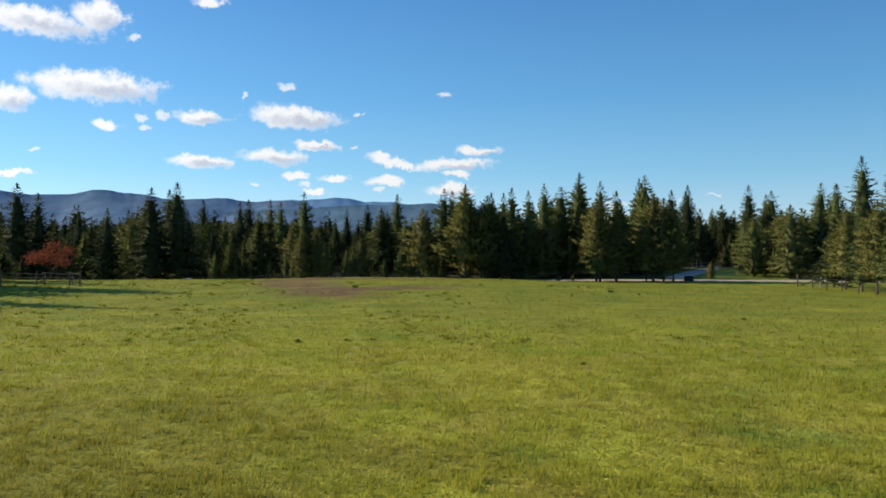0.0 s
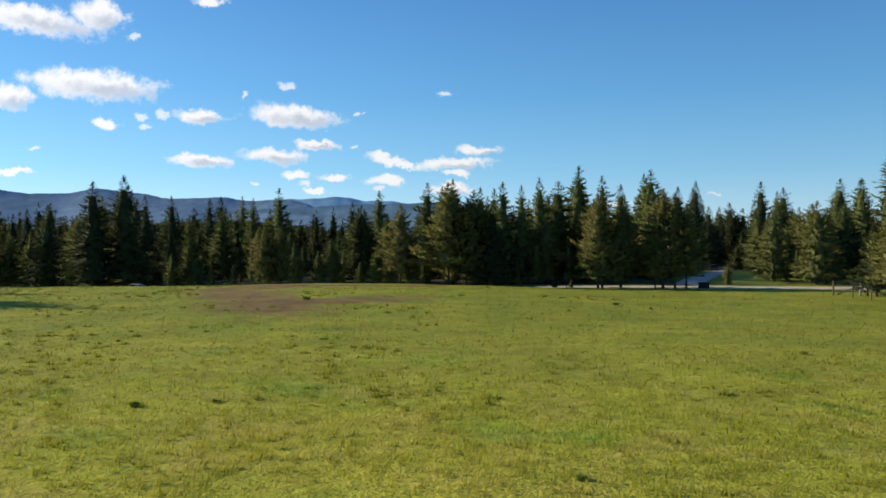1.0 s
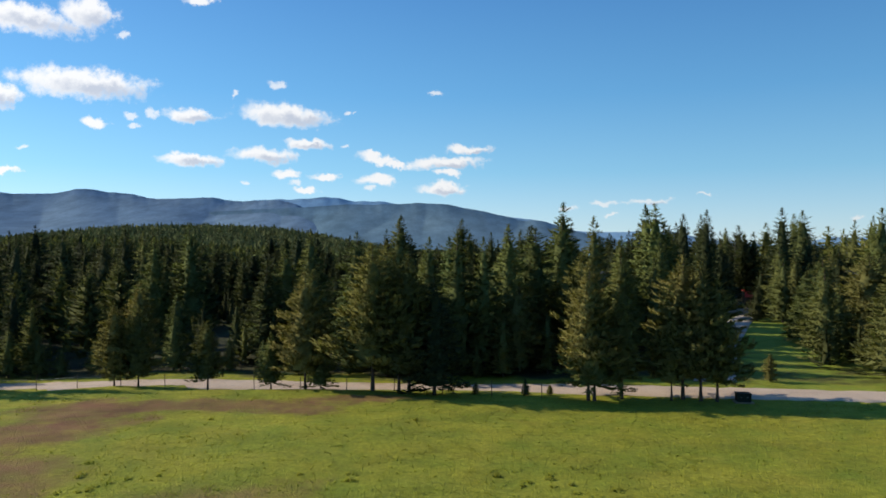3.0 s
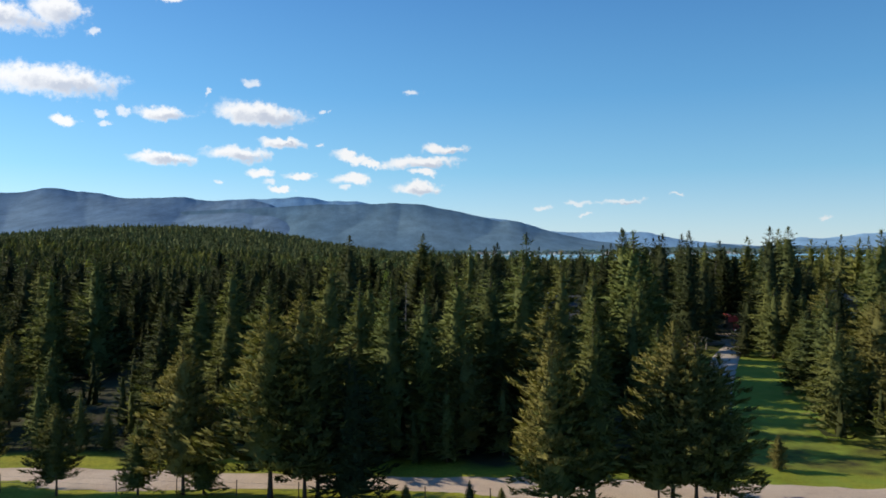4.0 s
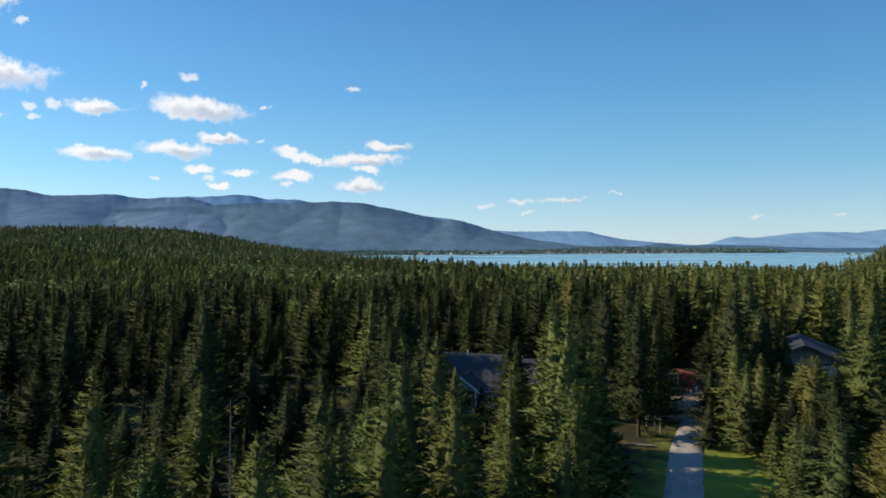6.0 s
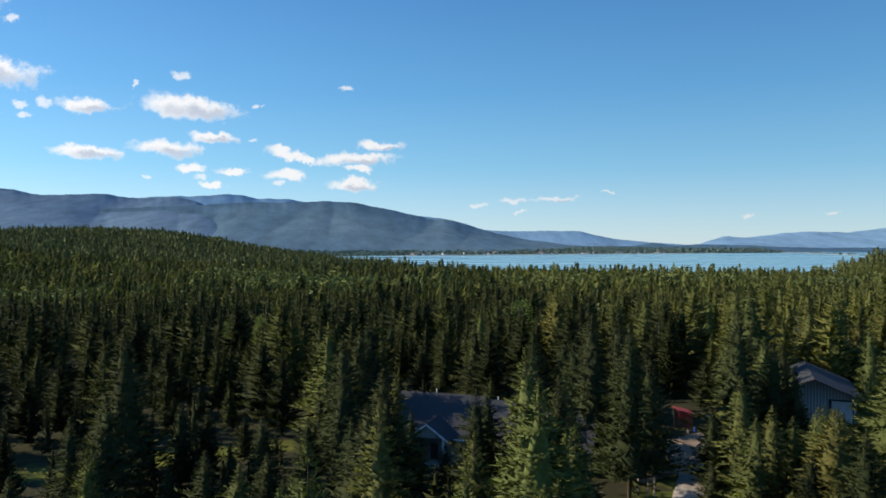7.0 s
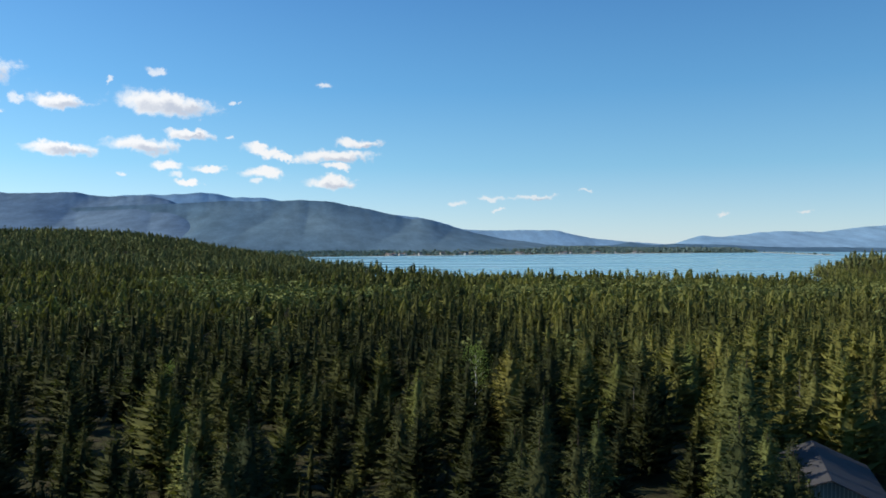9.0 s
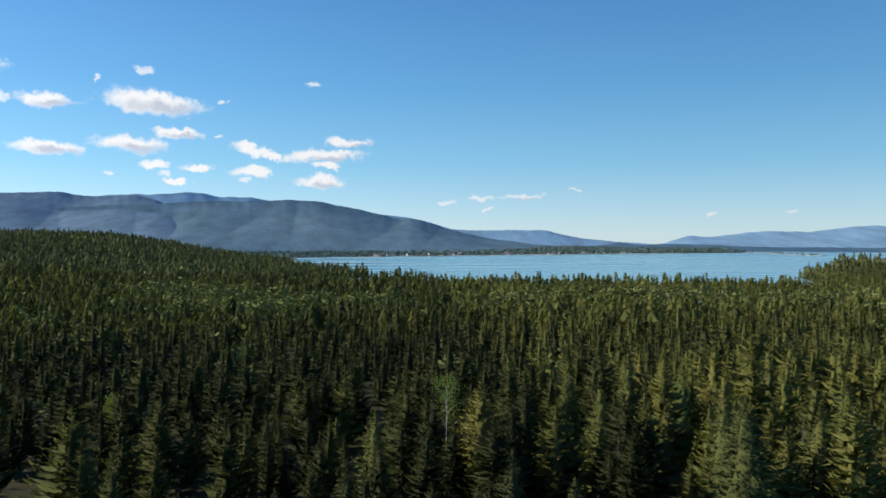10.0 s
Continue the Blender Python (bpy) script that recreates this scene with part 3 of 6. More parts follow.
def crown(kind, tall, seed, whorls, arms, per_arm, inner=1.0, bare=None, fine=1.0, heart=0.36):
    """The needles of a conifer with its foot at the origin. fir: a drooping spire; pine: a looser, rounder crown.
    Every bough is a folded fan of needles with sprays along it."""
    r = np.random.RandomState(seed)
    low = bare or (0.06 if kind == "fir" else 0.13)
    reach = tall * (0.29 if kind == "fir" else 0.275)
    coarse = per_arm < 4
    root, out, size, near_tip = [], [], [], []
    lump = r.uniform(0, 6.28, 3)
    for w in range(whorls):
        f = low + (1 - low) * max(0.0, (w + r.uniform(-0.4, 0.4) * (1 if coarse else 0.5)) / whorls) ** 0.78
        f = min(f, 0.985)
        if kind == "fir":
            prof = (1 - f) ** 0.88 * (0.8 + 0.2 * min(1, f / 0.15)) + 0.012
        else:
            prof = (1 - f ** 1.8) ** 0.95 * (0.66 + 0.34 * min(1, f / 0.3)) + 0.03
        count = max(5 if f > 0.7 and not coarse else 4, int(arms * (0.5 + 0.5 * prof)))
        turn = r.uniform(0, 6.28)
        for b in range(count):
            a = turn + b * 2 * np.pi / count + r.uniform(-0.5, 0.5)
            uneven = 1 + 0.16 * np.sin(a + lump[0]) + 0.12 * np.sin(2 * a + 9 * f + lump[1]) + 0.1 * np.sin(17 * f + a + lump[2])
            l = reach * prof * r.uniform(0.62, 1.15) * uneven
            rise = (r.uniform(-0.3, 0.3) + 0.25 * coarse if kind == "fir" else r.uniform(-0.1, 0.45)) + 1.5 * max(0, f - 0.75)
            root.append((0, 0, min(0.985, max(low, f + r.uniform(-0.7, 0.7) * (1 if coarse else 0.4) / whorls)) * tall))
            out.append((np.cos(a), np.sin(a), rise))
            size.append(l)
            near_tip.append(0.3 + 0.7 * min(1.0, (1 - f) / 0.22))
    root, out, size, near_tip = np.array(root), np.array(out), np.array(size), np.array(near_tip)
    across = np.stack([-out[:, 1], out[:, 0], 0 * size], 1)
    n = len(size)
    # the fan of each bough
    s = size[:, None] * inner
    w = s * r.uniform(0.18, 0.3, n)[:, None] * (0.68 if coarse else 0.5)
    fold = np.array([0, 0, -1.0]) * w * r.uniform(0.2, 0.7, n)[:, None]
    tilt = np.array([0, 0, 1.0]) * w * r.uniform(-0.35, 0.35, n)[:, None]
    lift = np.array([0, 0, 0.1]) * s
    mid = root + out * s * 0.58
    v = np.stack([root + out * s * 0.05, mid + across * w + fold + tilt, root + out * s + lift, mid - across * w + fold - tilt], 1).reshape(-1, 3)
    k = np.arange(n)[:, None] * 4
    fan = np.concatenate([k + [0, 1, 2], k + [0, 2, 3]])
    # sprays along it
    many = np.maximum(1, np.floor(per_arm * 3.2 * (0.3 + size / reach) + r.uniform(0, 1, n) * coarse).astype(int))
    at = np.repeat(np.arange(n), many)
    t = r.uniform(0.3, 1.0, len(at)) ** 0.7
    base = root[at] + out[at] * (t * size[at] * 0.9)[:, None] + across[at] * (r.uniform(-1, 1, len(at)) * 0.27 * size[at] * (1.1 - t))[:, None]
    base[:, 2] += 0.08 * size[at] * t * t + r.uniform(-0.05, 0.05, len(at)) * size[at]
    turn = r.uniform(-1.1, 1.1, len(at)) * (1.2 - t * 0.6)
    way = out[at] * np.cos(turn)[:, None] + across[at] * np.sin(turn)[:, None]
    way[:, 2] += r.uniform(-0.1, 1.1, len(at)) + 0.5 * coarse if kind == "fir" else r.uniform(0.0, 1.4, len(at))
    length = (0.024 + 0.022 * size[at] / reach) * tall * fine * r.uniform(0.7, 1.4, len(at)) * near_tip[at]
    # short shoots between the boughs
    m = int(whorls * (16 if not coarse else 4))
    f = low + 0.04 + (0.95 - low) * r.uniform(0, 1, m) ** 0.8
    prof = (1 - f) ** 0.88 if kind == "fir" else (1 - f ** 1.8) ** 0.95
    a = r.uniform(0, 2 * np.pi, m)
    d = np.stack([np.cos(a), np.sin(a), (-0.15 if kind == "fir" else 0.3) + 1.2 * np.clip(f - 0.6, 0, 1)], 1)
    base = np.r_[base, np.c_[d[:, :2] * (reach * prof * r.uniform(0.25, 0.72, m))[:, None], f * tall]]
    way = np.r_[way, d + r.normal(0, 0.3, d.shape)]
    length = np.r_[length, tall * (0.01 + 0.062 * prof) * r.uniform(0.8, 1.3, m)]
    # the leader
    m = 9
    base = np.r_[base, np.c_[r.normal(0, 0.03, (m, 2)), np.linspace(0.93, 0.975, m) * tall]]
    way = np.r_[way, np.c_[r.normal(0, 0.14, (m, 2)), np.full(m, 0.9)]]
    length = np.r_[length, 0.045 * tall * np.linspace(1.0, 0.7, m)]
    v2, f2 = sprays(base, way, length, length * r.uniform(0.11, 0.19, len(base)) * (1.1 if coarse else 1.0), 0.06 if kind == "fir" else 0.0, r)
    # the dense heart of the crown, lumpy
    rings, sides = (5, 5) if coarse else (8, 7)
    f = np.linspace(low + 0.03, 0.86, rings)[:, None]
    a = np.linspace(0, 2 * np.pi, sides, endpoint=False)[None] + 0.4 * np.arange(rings)[:, None]
    prof = (1 - f) ** 0.88 if kind == "fir" else (1 - f ** 1.8) ** 0.95 * (0.66 + 0.34 * np.minimum(1, f / 0.3))
    uneven = 1 + 0.16 * np.sin(a + lump[0]) + 0.12 * np.sin(2 * a + 9 * f + lump[1]) + 0.1 * np.sin(17 * f + a + lump[2])
    rad = reach * prof * heart * uneven * r.uniform(0.75, 1.2, (rings, sides))
    v3 = np.stack([rad * np.cos(a), rad * np.sin(a), (f + r.uniform(-0.02, 0.02, (rings, sides))) * tall], -1).reshape(-1, 3)
    i, j = np.meshgrid(np.arange(rings - 1), np.arange(sides), indexing="ij")
    k = (j + 1) % sides
    q = np.stack([i * sides + j, i * sides + k, (i + 1) * sides + k, (i + 1) * sides + j], -1).reshape(-1, 4)
    f3 = np.concatenate([q[:, :3], q[:, [0, 2, 3]]])
    return np.concatenate([v, v2, v3]), np.concatenate([fan, f2 + len(v), f3 + len(v) + len(v2)])


def trunk_mesh(tall, wide, seed, bare=6):
    """A tapered, slightly bent trunk with stubs of dead limbs low down."""
    r = np.random.RandomState(seed)
    rings, sides = 9, 8
    f = np.linspace(0, 1, rings)
    cx, cy = 0.05 * np.sin(f * 3 + seed), 0.05 * np.cos(f * 2.3 + seed) - 0.05
    rad = wide * ((1 - f) ** 0.8 * 0.9 + 0.06) * (1 + 0.5 * np.exp(-f * 30))
    a = np.linspace(0, 2 * np.pi, sides, endpoint=False)
    v = np.stack([cx[:, None] + rad[:, None] * np.cos(a), cy[:, None] + rad[:, None] * np.sin(a), np.repeat((f * tall * 0.97)[:, None], sides, 1) - 0.1], -1).reshape(-1, 3)
    i, j = np.meshgrid(np.arange(rings - 1), np.arange(sides), indexing="ij")
    k = (j + 1) % sides
    q = np.stack([i * sides + j, i * sides + k, (i + 1) * sides + k, (i + 1) * sides + j], -1).reshape(-1, 4)
    tri = np.concatenate([q[:, :3], q[:, [0, 2, 3]]])
    vs, fs, n = [v], [tri], len(v)
    for _ in range(bare):
        z, t, l = r.uniform(0.06, 0.5) * tall, r.uniform(0, 6.3), r.uniform(0.04, 0.1) * tall
        d, p = np.array([np.cos(t), np.sin(t), r.uniform(-0.2, 0.3)]), np.array([-np.sin(t), np.cos(t), 0]) * 0.03
        b = np.array([0, 0, z])
        vs.append(np.array([b + p, b - p, b + [0, 0, 0.05], b + d * l]))
        fs.append(np.array([(0, 1, 3), (1, 2, 3), (2, 0, 3)]) + n)
        n += 4
    return np.concatenate(vs), np.concatenate(fs)


def tree_template(kind, seed, whorls, arms, per_arm, needles, inner=0.85, tall=16.0, bare=None, fine=1.0):
    root = new("conifer_tree" if kind == "fir" else "pine_tree")
    v, f = crown(kind, tall, seed, whorls, arms, per_arm, inner, bare, fine)
    nrm = crown_normals(v, np.zeros((1, 3)), tall, 0.42, seed)
    c = new("crown", mesh_from("crown", v, face_outward(v, f, nrm), MAT[needles], True))
    soft_normals(c.data, nrm)
    v, f = trunk_mesh(tall, 0.16 if kind == "fir" else 0.15, seed)
    t = new("trunk", mesh_from("trunk", v, f, MAT["bark"], True))
    c.parent = t.parent = root
    return root


def cone_tree(seed, tiers, sides, kind="fir"):
    """A tree for the farther woods: stacked whorls of ragged upswept boughs; 1 m tall."""
    r = np.random.RandomState(seed)
    vs, n = [], tiers * sides
    many = tiers > 8
    lump = r.uniform(0, 6.28, 2)
    for k in range(tiers):
        f0 = np.clip((k + r.uniform(-0.6, 0.6, sides)) / tiers, 0.0, 0.96)
        top = np.minimum(1.0, f0 + (r.uniform(0.045, 0.095, sides) if tiers > 25 else r.uniform(0.06, 0.18, sides) if many else r.uniform(1.3, 2.0, sides) / tiers))
        a = np.arange(sides) * 2 * np.pi / sides + r.uniform(0, 6) + r.uniform(-0.3, 0.3, sides)
        half = r.uniform(0.35, 1.0, sides) * np.pi / sides * (0.72 if tiers > 25 else 0.8 if many else 1.0)
        prof = (1 - f0) ** 0.8 if kind == "fir" else (1 - f0 ** 2) ** 0.9 * (0.55 + 0.45 * np.minimum(1, f0 / 0.3))
        rad = 0.25 * prof * r.uniform(0.55, 1.2, sides) * (1 + 0.2 * np.sin(a + lump[0]) + 0.15 * np.sin(14 * f0 + lump[1])) + 0.012
        inner = 0.35 if many else 0.1
        for z, t, c, h, d in zip(f0, top, a, half, rad):
            vs.append([(d * np.cos(c - h), d * np.sin(c - h), z + 0.05), (d * np.cos(c + h), d * np.sin(c + h), z + 0.05 + r.uniform(-0.03, 0.03)), (inner * d * np.cos(c), inner * d * np.sin(c), t)])
    return np.array(vs).reshape(-1, 3), np.arange(n * 3).reshape(-1, 3)


def wood_tree(kind, seed, whorls, arms, per_arm, inner=0.6, fine=1.0):
    """A conifer of boughs and sprays for a stand of many; 1 m tall."""
    v, f = crown(kind, 16.0, seed, whorls, arms, per_arm, inner, 0.1, fine, 0.28)
    return v / 16.0, f


def clump_tree(seed, leaves):
    """A broad-leaved crown of leaf clumps; 1 m tall."""
    r = np.random.RandomState(seed)
    d = r.normal(size=(leaves, 3))
    d /= np.linalg.norm(d, axis=1)[:, None]
    lobes = r.uniform(-1, 1, (5, 3)) * [0.18, 0.18, 0.2] + [0, 0, 0.6]
    pos = lobes[r.randint(0, 5, leaves)] + d * [0.2, 0.2, 0.22] * r.uniform(0.75, 1.1, (leaves, 1))
    a, b = np.cross(d, r.normal(size=(leaves, 3))), None
    a /= np.linalg.norm(a, axis=1)[:, None]
    b = np.cross(d, a)
    size = r.uniform(0.026, 0.056, (leaves, 1))
    v = np.stack([pos + a * size, pos + b * size, pos - a * size, pos - b * size], 1).reshape(-1, 3)
    k = np.arange(leaves)[:, None] * 4
    return v, np.concatenate([k + [0, 1, 2], k + [0, 2, 3]])


def shade_tone(x, y, r):
    """The tone of each tree, 0 to 1: forest shade painted dark behind the houses, fir, sun and larch painted light
    towards the workshop.
    """
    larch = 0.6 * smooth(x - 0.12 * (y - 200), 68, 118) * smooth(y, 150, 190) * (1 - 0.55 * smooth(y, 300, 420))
    wood_shade = smooth(y, 140, 165) * (1 - 0.75 * smooth(y, 380, 520))
    return np.clip(0.6 - (0.36 + 0.1 * (1 - smooth(x - 0.12 * (y - 200), -10, 60))) * wood_shade + larch + 0.12 * wave(x, y, 60, 23) + r.normal(0, 0.17, np.shape(x)), 0, 1)


def join_trees(name, kinds, spots, material, label, category):
    """One mesh of many trees. spots: x, y, z, tall, wide."""
    r = np.random.RandomState(len(spots))
    pick = r.randint(0, len(kinds), len(spots))
    vs, fs, ns, ts, n = [], [], [], [], 0
    for k, (v, f) in enumerate(kinds):
        s = spots[pick == k]
        if not len(s):
            continue
        nrm = crown_normals(v, np.zeros((1, 3)), 1.0, 0.65, k)
        f = face_outward(v, f, nrm)
        a = r.uniform(0, 2 * np.pi, len(s))
        ca, sa = np.cos(a)[:, None], np.sin(a)[:, None]
        tall, wide = s[:, 3:4], s[:, 4:5]
        x = (v[:, 0] * ca - v[:, 1] * sa) * wide + s[:, 0:1]
        y = (v[:, 0] * sa + v[:, 1] * ca) * wide + s[:, 1:2]
        z = v[:, 2] * tall + s[:, 2:3]
        vs.append(np.stack([x, y, z], -1).reshape(-1, 3))
        ns.append(np.stack([nrm[:, 0] * ca - nrm[:, 1] * sa, nrm[:, 0] * sa + nrm[:, 1] * ca, nrm[:, 2] + 0 * ca], -1).reshape(-1, 3))
        ts.append(np.repeat(shade_tone(s[:, 0], s[:, 1], r), len(v)))
        fs.append((f[None] + (np.arange(len(s)) * len(v))[:, None, None] + n).reshape(-1, 3))
        n += len(s) * len(v)
    ob = new(name, mesh_from(name, np.concatenate(vs), np.concatenate(fs), material, True))
    soft_normals(ob.data, np.concatenate(ns))
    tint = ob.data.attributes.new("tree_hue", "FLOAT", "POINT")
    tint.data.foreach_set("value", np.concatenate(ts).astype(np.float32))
    return tagged(ob, label, category, kind="stuff")


def near_line(x, y, line):
    """Distance in plan to a polyline."""
    best = np.full(np.shape(x), 1e9)
    for (ax, ay), (bx, by) in zip(line, line[1:]):
        t = np.clip(((x - ax) * (bx - ax) + (y - ay) * (by - ay)) / ((bx - ax) ** 2 + (by - ay) ** 2), 0, 1)
        best = np.minimum(best, np.hypot(x - ax - t * (bx - ax), y - ay - t * (by - ay)))
    return best


def wooded(x, y):
    """Where the forest stands."""
    edge = y + 0.143 * x
    ok = (edge > 119.2) | ((x > 50) & (edge > 60) & (edge < 105)) | ((x < -53) & (edge > 66) & (near_line(x, y, [(-53, 100), (-50, 80)]) > 5))
    ok &= near_line(x, y, ROAD) > 4.2
    ok &= near_line(x, y, DRIVE) > 3.4
    ok &= ~((near_line(x, y, DRIVE) < 11) & (x < 34.5 + 0.47 * (y - 110)) & (y > 126) & (y < 190))
    ok &= ((x - 108) / 8) ** 2 + ((y - 196) / 7) ** 2 > 1
    ok &= near_line(x, y, [(86, 176), (103, 205)]) > 4
    ok &= near_line(x, y, [(79, 208), (89, 216)]) > 4
    # lawn beside the drive
    t = (y - 112) / 90
    mid = 34 + 44 * t
    ok &= ~((y > 108) & (y < 200) & (x > mid) & (x < mid + 12 - 6.5 * smooth(y, 125, 170)))
    hx, hy = (x - 33.5) * 0.901 - (y - 199.5) * 0.434, (x - 33.5) * 0.434 + (y - 199.5) * 0.901
    ok &= ~((hx > -2) & (hx < 29) & (hy > -8) & (hy < 13.5))    # house
    ok &= ~((x > 33) & (x < 52) & (y > 178) & (y < 199))
    hx, hy = (x - 100.9) * 0.886 - (y - 206.5) * 0.463, (x - 100.9) * 0.463 + (y - 206.5) * 0.886
    ok &= ~((np.abs(hx) < 9) & (hy > -3) & (hy < 21))            # workshop
    ok &= ~(near_line(x, y, YARD) < 5.0)
    ok &= near_line(x, y, [(-15, 196.5), (20, 207)]) > 4.2     # glade
    return ok


def scatter(box, gap, seed):
    """Random spots in a box, no two nearer than about gap, by cells."""
    r = np.random.RandomState(seed)
    x0, y0, x1, y1 = box
    nx, ny = int((x1 - x0) / gap), int((y1 - y0) / gap)
    i, j = np.meshgrid(np.arange(nx), np.arange(ny))
    x = x0 + (i + 0.5 + r.uniform(-0.45, 0.45, i.shape)) * gap
    y = y0 + (j + 0.5 + r.uniform(-0.45, 0.45, i.shape)) * gap
    return x.ravel(), y.ravel()


TEMPLATES = {"fir": [tree_template("fir", 20 + k, 30, 8, 4.1, "fir", 0.75, 16.0, None, 0.9) for k in range(5)],
             "spruce": [tree_template("fir", 25 + k, 30, 8, 4.1, "spruce", 0.75, 16.0, None, 0.9) for k in range(4)],
             "larch": [tree_template("fir", 35 + k, 30, 8, 4.1, "larch", 0.7, 16.0, None, 0.9) for k in range(4)],
             "pine": [tree_template("pine", 40 + k, 25, 9, 4.5, "pine", 0.7, 16.0, 0.06, 0.9) for k in range(4)],
             "near fir": [tree_template("fir", 60 + k, 26, 10, 9, "fir", 0.6, 16.0, None, 0.95) for k in range(4)],
             "near spruce": [tree_template("fir", 65 + k, 26, 10, 9, "spruce", 0.6, 16.0, None, 0.95) for k in range(2)],
             "near larch": [tree_template("fir", 70 + k, 26, 10, 9, "larch", 0.6, 16.0, None, 0.95) for k in range(4)],
             "near pine": [tree_template("pine", 75 + k, 24, 10, 9, "pine", 0.6, 16.0, 0.05, 0.9) for k in range(3)],
             "road fir": [tree_template("fir", 30 + k, 36, 9, 12, "fir", 0.6, 16.0, 0.13, 0.74) for k in range(3)],
             "road spruce": [tree_template("fir", 58, 34, 9, 9, "spruce", 0.6, 16.0, 0.13, 0.8)],
             "road pine": [tree_template("pine", 50 + k, 30, 10, 14, "pine", 0.5, 16.0, 0.16, 0.72) for k in range(4)]}
USED = set()
LABELS = {"spruce": "dark green fir with forest shade put into its needle colour", "larch": "light yellow-green larch with soft feathery boughs", "fir": "dark green spire-shaped fir in the forest edge", "pine": "olive green pine with a loose rounded crown",
          "road fir": "green fir with drooping boughs beside the gravel road", "road spruce": "tall fir with a bare lower trunk and shade put into its needle colour beside the drive", "road pine": "olive green pine with bare lower trunk beside the gravel road"}


def unscaled(ob):
    """What takes the scale of a placed thing off its copies."""
    return Matrix.Diagonal((1 / ob.scale[0], 1 / ob.scale[1], 1 / ob.scale[2], 1))


def plant(kind, x, y, tall, fat=1.0, seed=0, label="", group="forest trees"):
    r = random.Random(seed * 7919 + int(x * 31) + int(y * 17))
    k = r.randrange(len(TEMPLATES[kind]))
    s = tall / 16.0
    m = Matrix.Translation((x, y, float(height(x, y)) - 0.05)) @ Matrix.Rotation(r.uniform(0, 6.28), 4, "Z") @ Matrix.Diagonal((s * fat, s * fat, s, 1))
    root = TEMPLATES[kind][k]
    if (kind, k) in USED:
        root = copy_thing(root, m @ unscaled(root))
    else:
        USED.add((kind, k))
        root.matrix_basis = m
    tagged(root, label or LABELS[kind.replace("near ", "")], "tree", group)
    return root


# trees told apart along the walk: kind, x, y, tall, stoutness
ROADSIDE = [
    ("road pine", -21.5, 112.6, 8.5, 1.1), ("road pine", -19.3, 112.8, 8.7, 1.1), ("road pine", -12.3, 111.2, 6.6, 1.2), ("road fir", -6.1, 109.8, 5.4, 1.3), ("road pine", -3, 109.6, 11, 1.1), ("road fir", -1.6, 109.7, 6.2, 1.2),
    ("road pine", 3.2, 108.3, 13.4, 1.3), ("road pine", 5.7, 108.2, 11.5, 1.2), ("road pine", 6.5, 108, 12.5, 1.2), ("road pine", 12.5, 108.6, 1.4, 1.2), ("road fir", 16.8, 107.6, 1.8, 1.3), ("road pine", 19, 107.6, 1.2, 1.2),
    ("road pine", 21.9, 105.2, 12, 1.1), ("road fir", 22.4, 105, 10.6, 1.2), ("road fir", 24.9, 106, 13.2, 1.1), ("road pine", 29, 105.2, 9, 1), ("road pine", 30.1, 105.6, 12.6, 1.25), ("road pine", 31.4, 105, 12, 1.2),
    ("road pine", 32.7, 104.6, 10.6, 1.15), ("road fir", 45, 73, 10.5, 1.1), ("road pine", 45.6, 77.4, 10, 1.1), ("road fir", 46.4, 81.6, 9.5, 1.1), ("road pine", 46.8, 85.5, 9.5, 1.1),
]
FOREST_EDGE_WEST = [
    ("spruce", -74.3, 145, 12.5, 1), ("spruce", -72.2, 125, 17.6, 1.3), ("spruce", -71.4, 130, 16.2, 1.1), ("spruce", -70.1, 142, 13.4, 1.1), ("spruce", -64.8, 152, 14, 1.1), ("pine", -57.5, 143, 15.5, 1.2),
    ("spruce", -55.2, 156.1, 16.5, 1), ("spruce", -54.6, 120, 13.1, 1.2), ("spruce", -54.3, 146.4, 17.8, 1.3), ("pine", -53, 126, 12.2, 1.3), ("spruce", -50.5, 141, 15, 1.2), ("spruce", -47, 136, 13, 1.2),
    ("spruce", -44.8, 163, 16.5, 1.15), ("spruce", -43.7, 110.6, 14.5, 1.3),
]
FOREST_EDGE_EAST = [
    ("spruce", -41, 113.8, 15.8, 1.2), ("spruce", -40.4, 129.2, 10, 1.2), ("fir", -37.6, 160.8, 16.6, 1), ("near fir", -34.6, 157.6, 15.9, 1), ("near spruce", -33, 164.8, 14.2, 1), ("near fir", -30.3, 161, 18, 1.05),
    ("near pine", -27.3, 133.4, 9.6, 1.1), ("near fir", -9.4, 151.2, 16, 1.05), ("near fir", 0.2, 124.1, 15.4, 1.05), ("near larch", 1.4, 142.6, 10.7, 1), ("near pine", 3.8, 119.6, 14.4, 1.2), ("near fir", 4.2, 138.6, 17, 1),
    ("near fir", 7.2, 160, 12.9, 1), ("near fir", 8.2, 125.3, 14.7, 1), ("near spruce", 8.8, 107.4, 10.5, 1.3),
]
DRIVE_SIDE_WEST = [
    ("near larch", 10.5, 127.5, 14.7, 1), ("near fir", 11.2, 120.2, 15.1, 1), ("near larch", 14, 120.7, 14.5, 0.95), ("near larch", 17, 124, 15.9, 1.05), ("near larch", 21, 138.8, 12.6, 1.1), ("near larch", 23.1, 147.2, 13.5, 1),
    ("near fir", 24, 130.5, 17.3, 1.15), ("near fir", 25.4, 137.4, 19, 1.1), ("near fir", 28.6, 134.2, 17.2, 1), ("near fir", 30, 157, 16.5, 1.1), ("near fir", 34.5, 121.5, 11, 1.1), ("near fir", 35.5, 148.4, 14.2, 1),
]
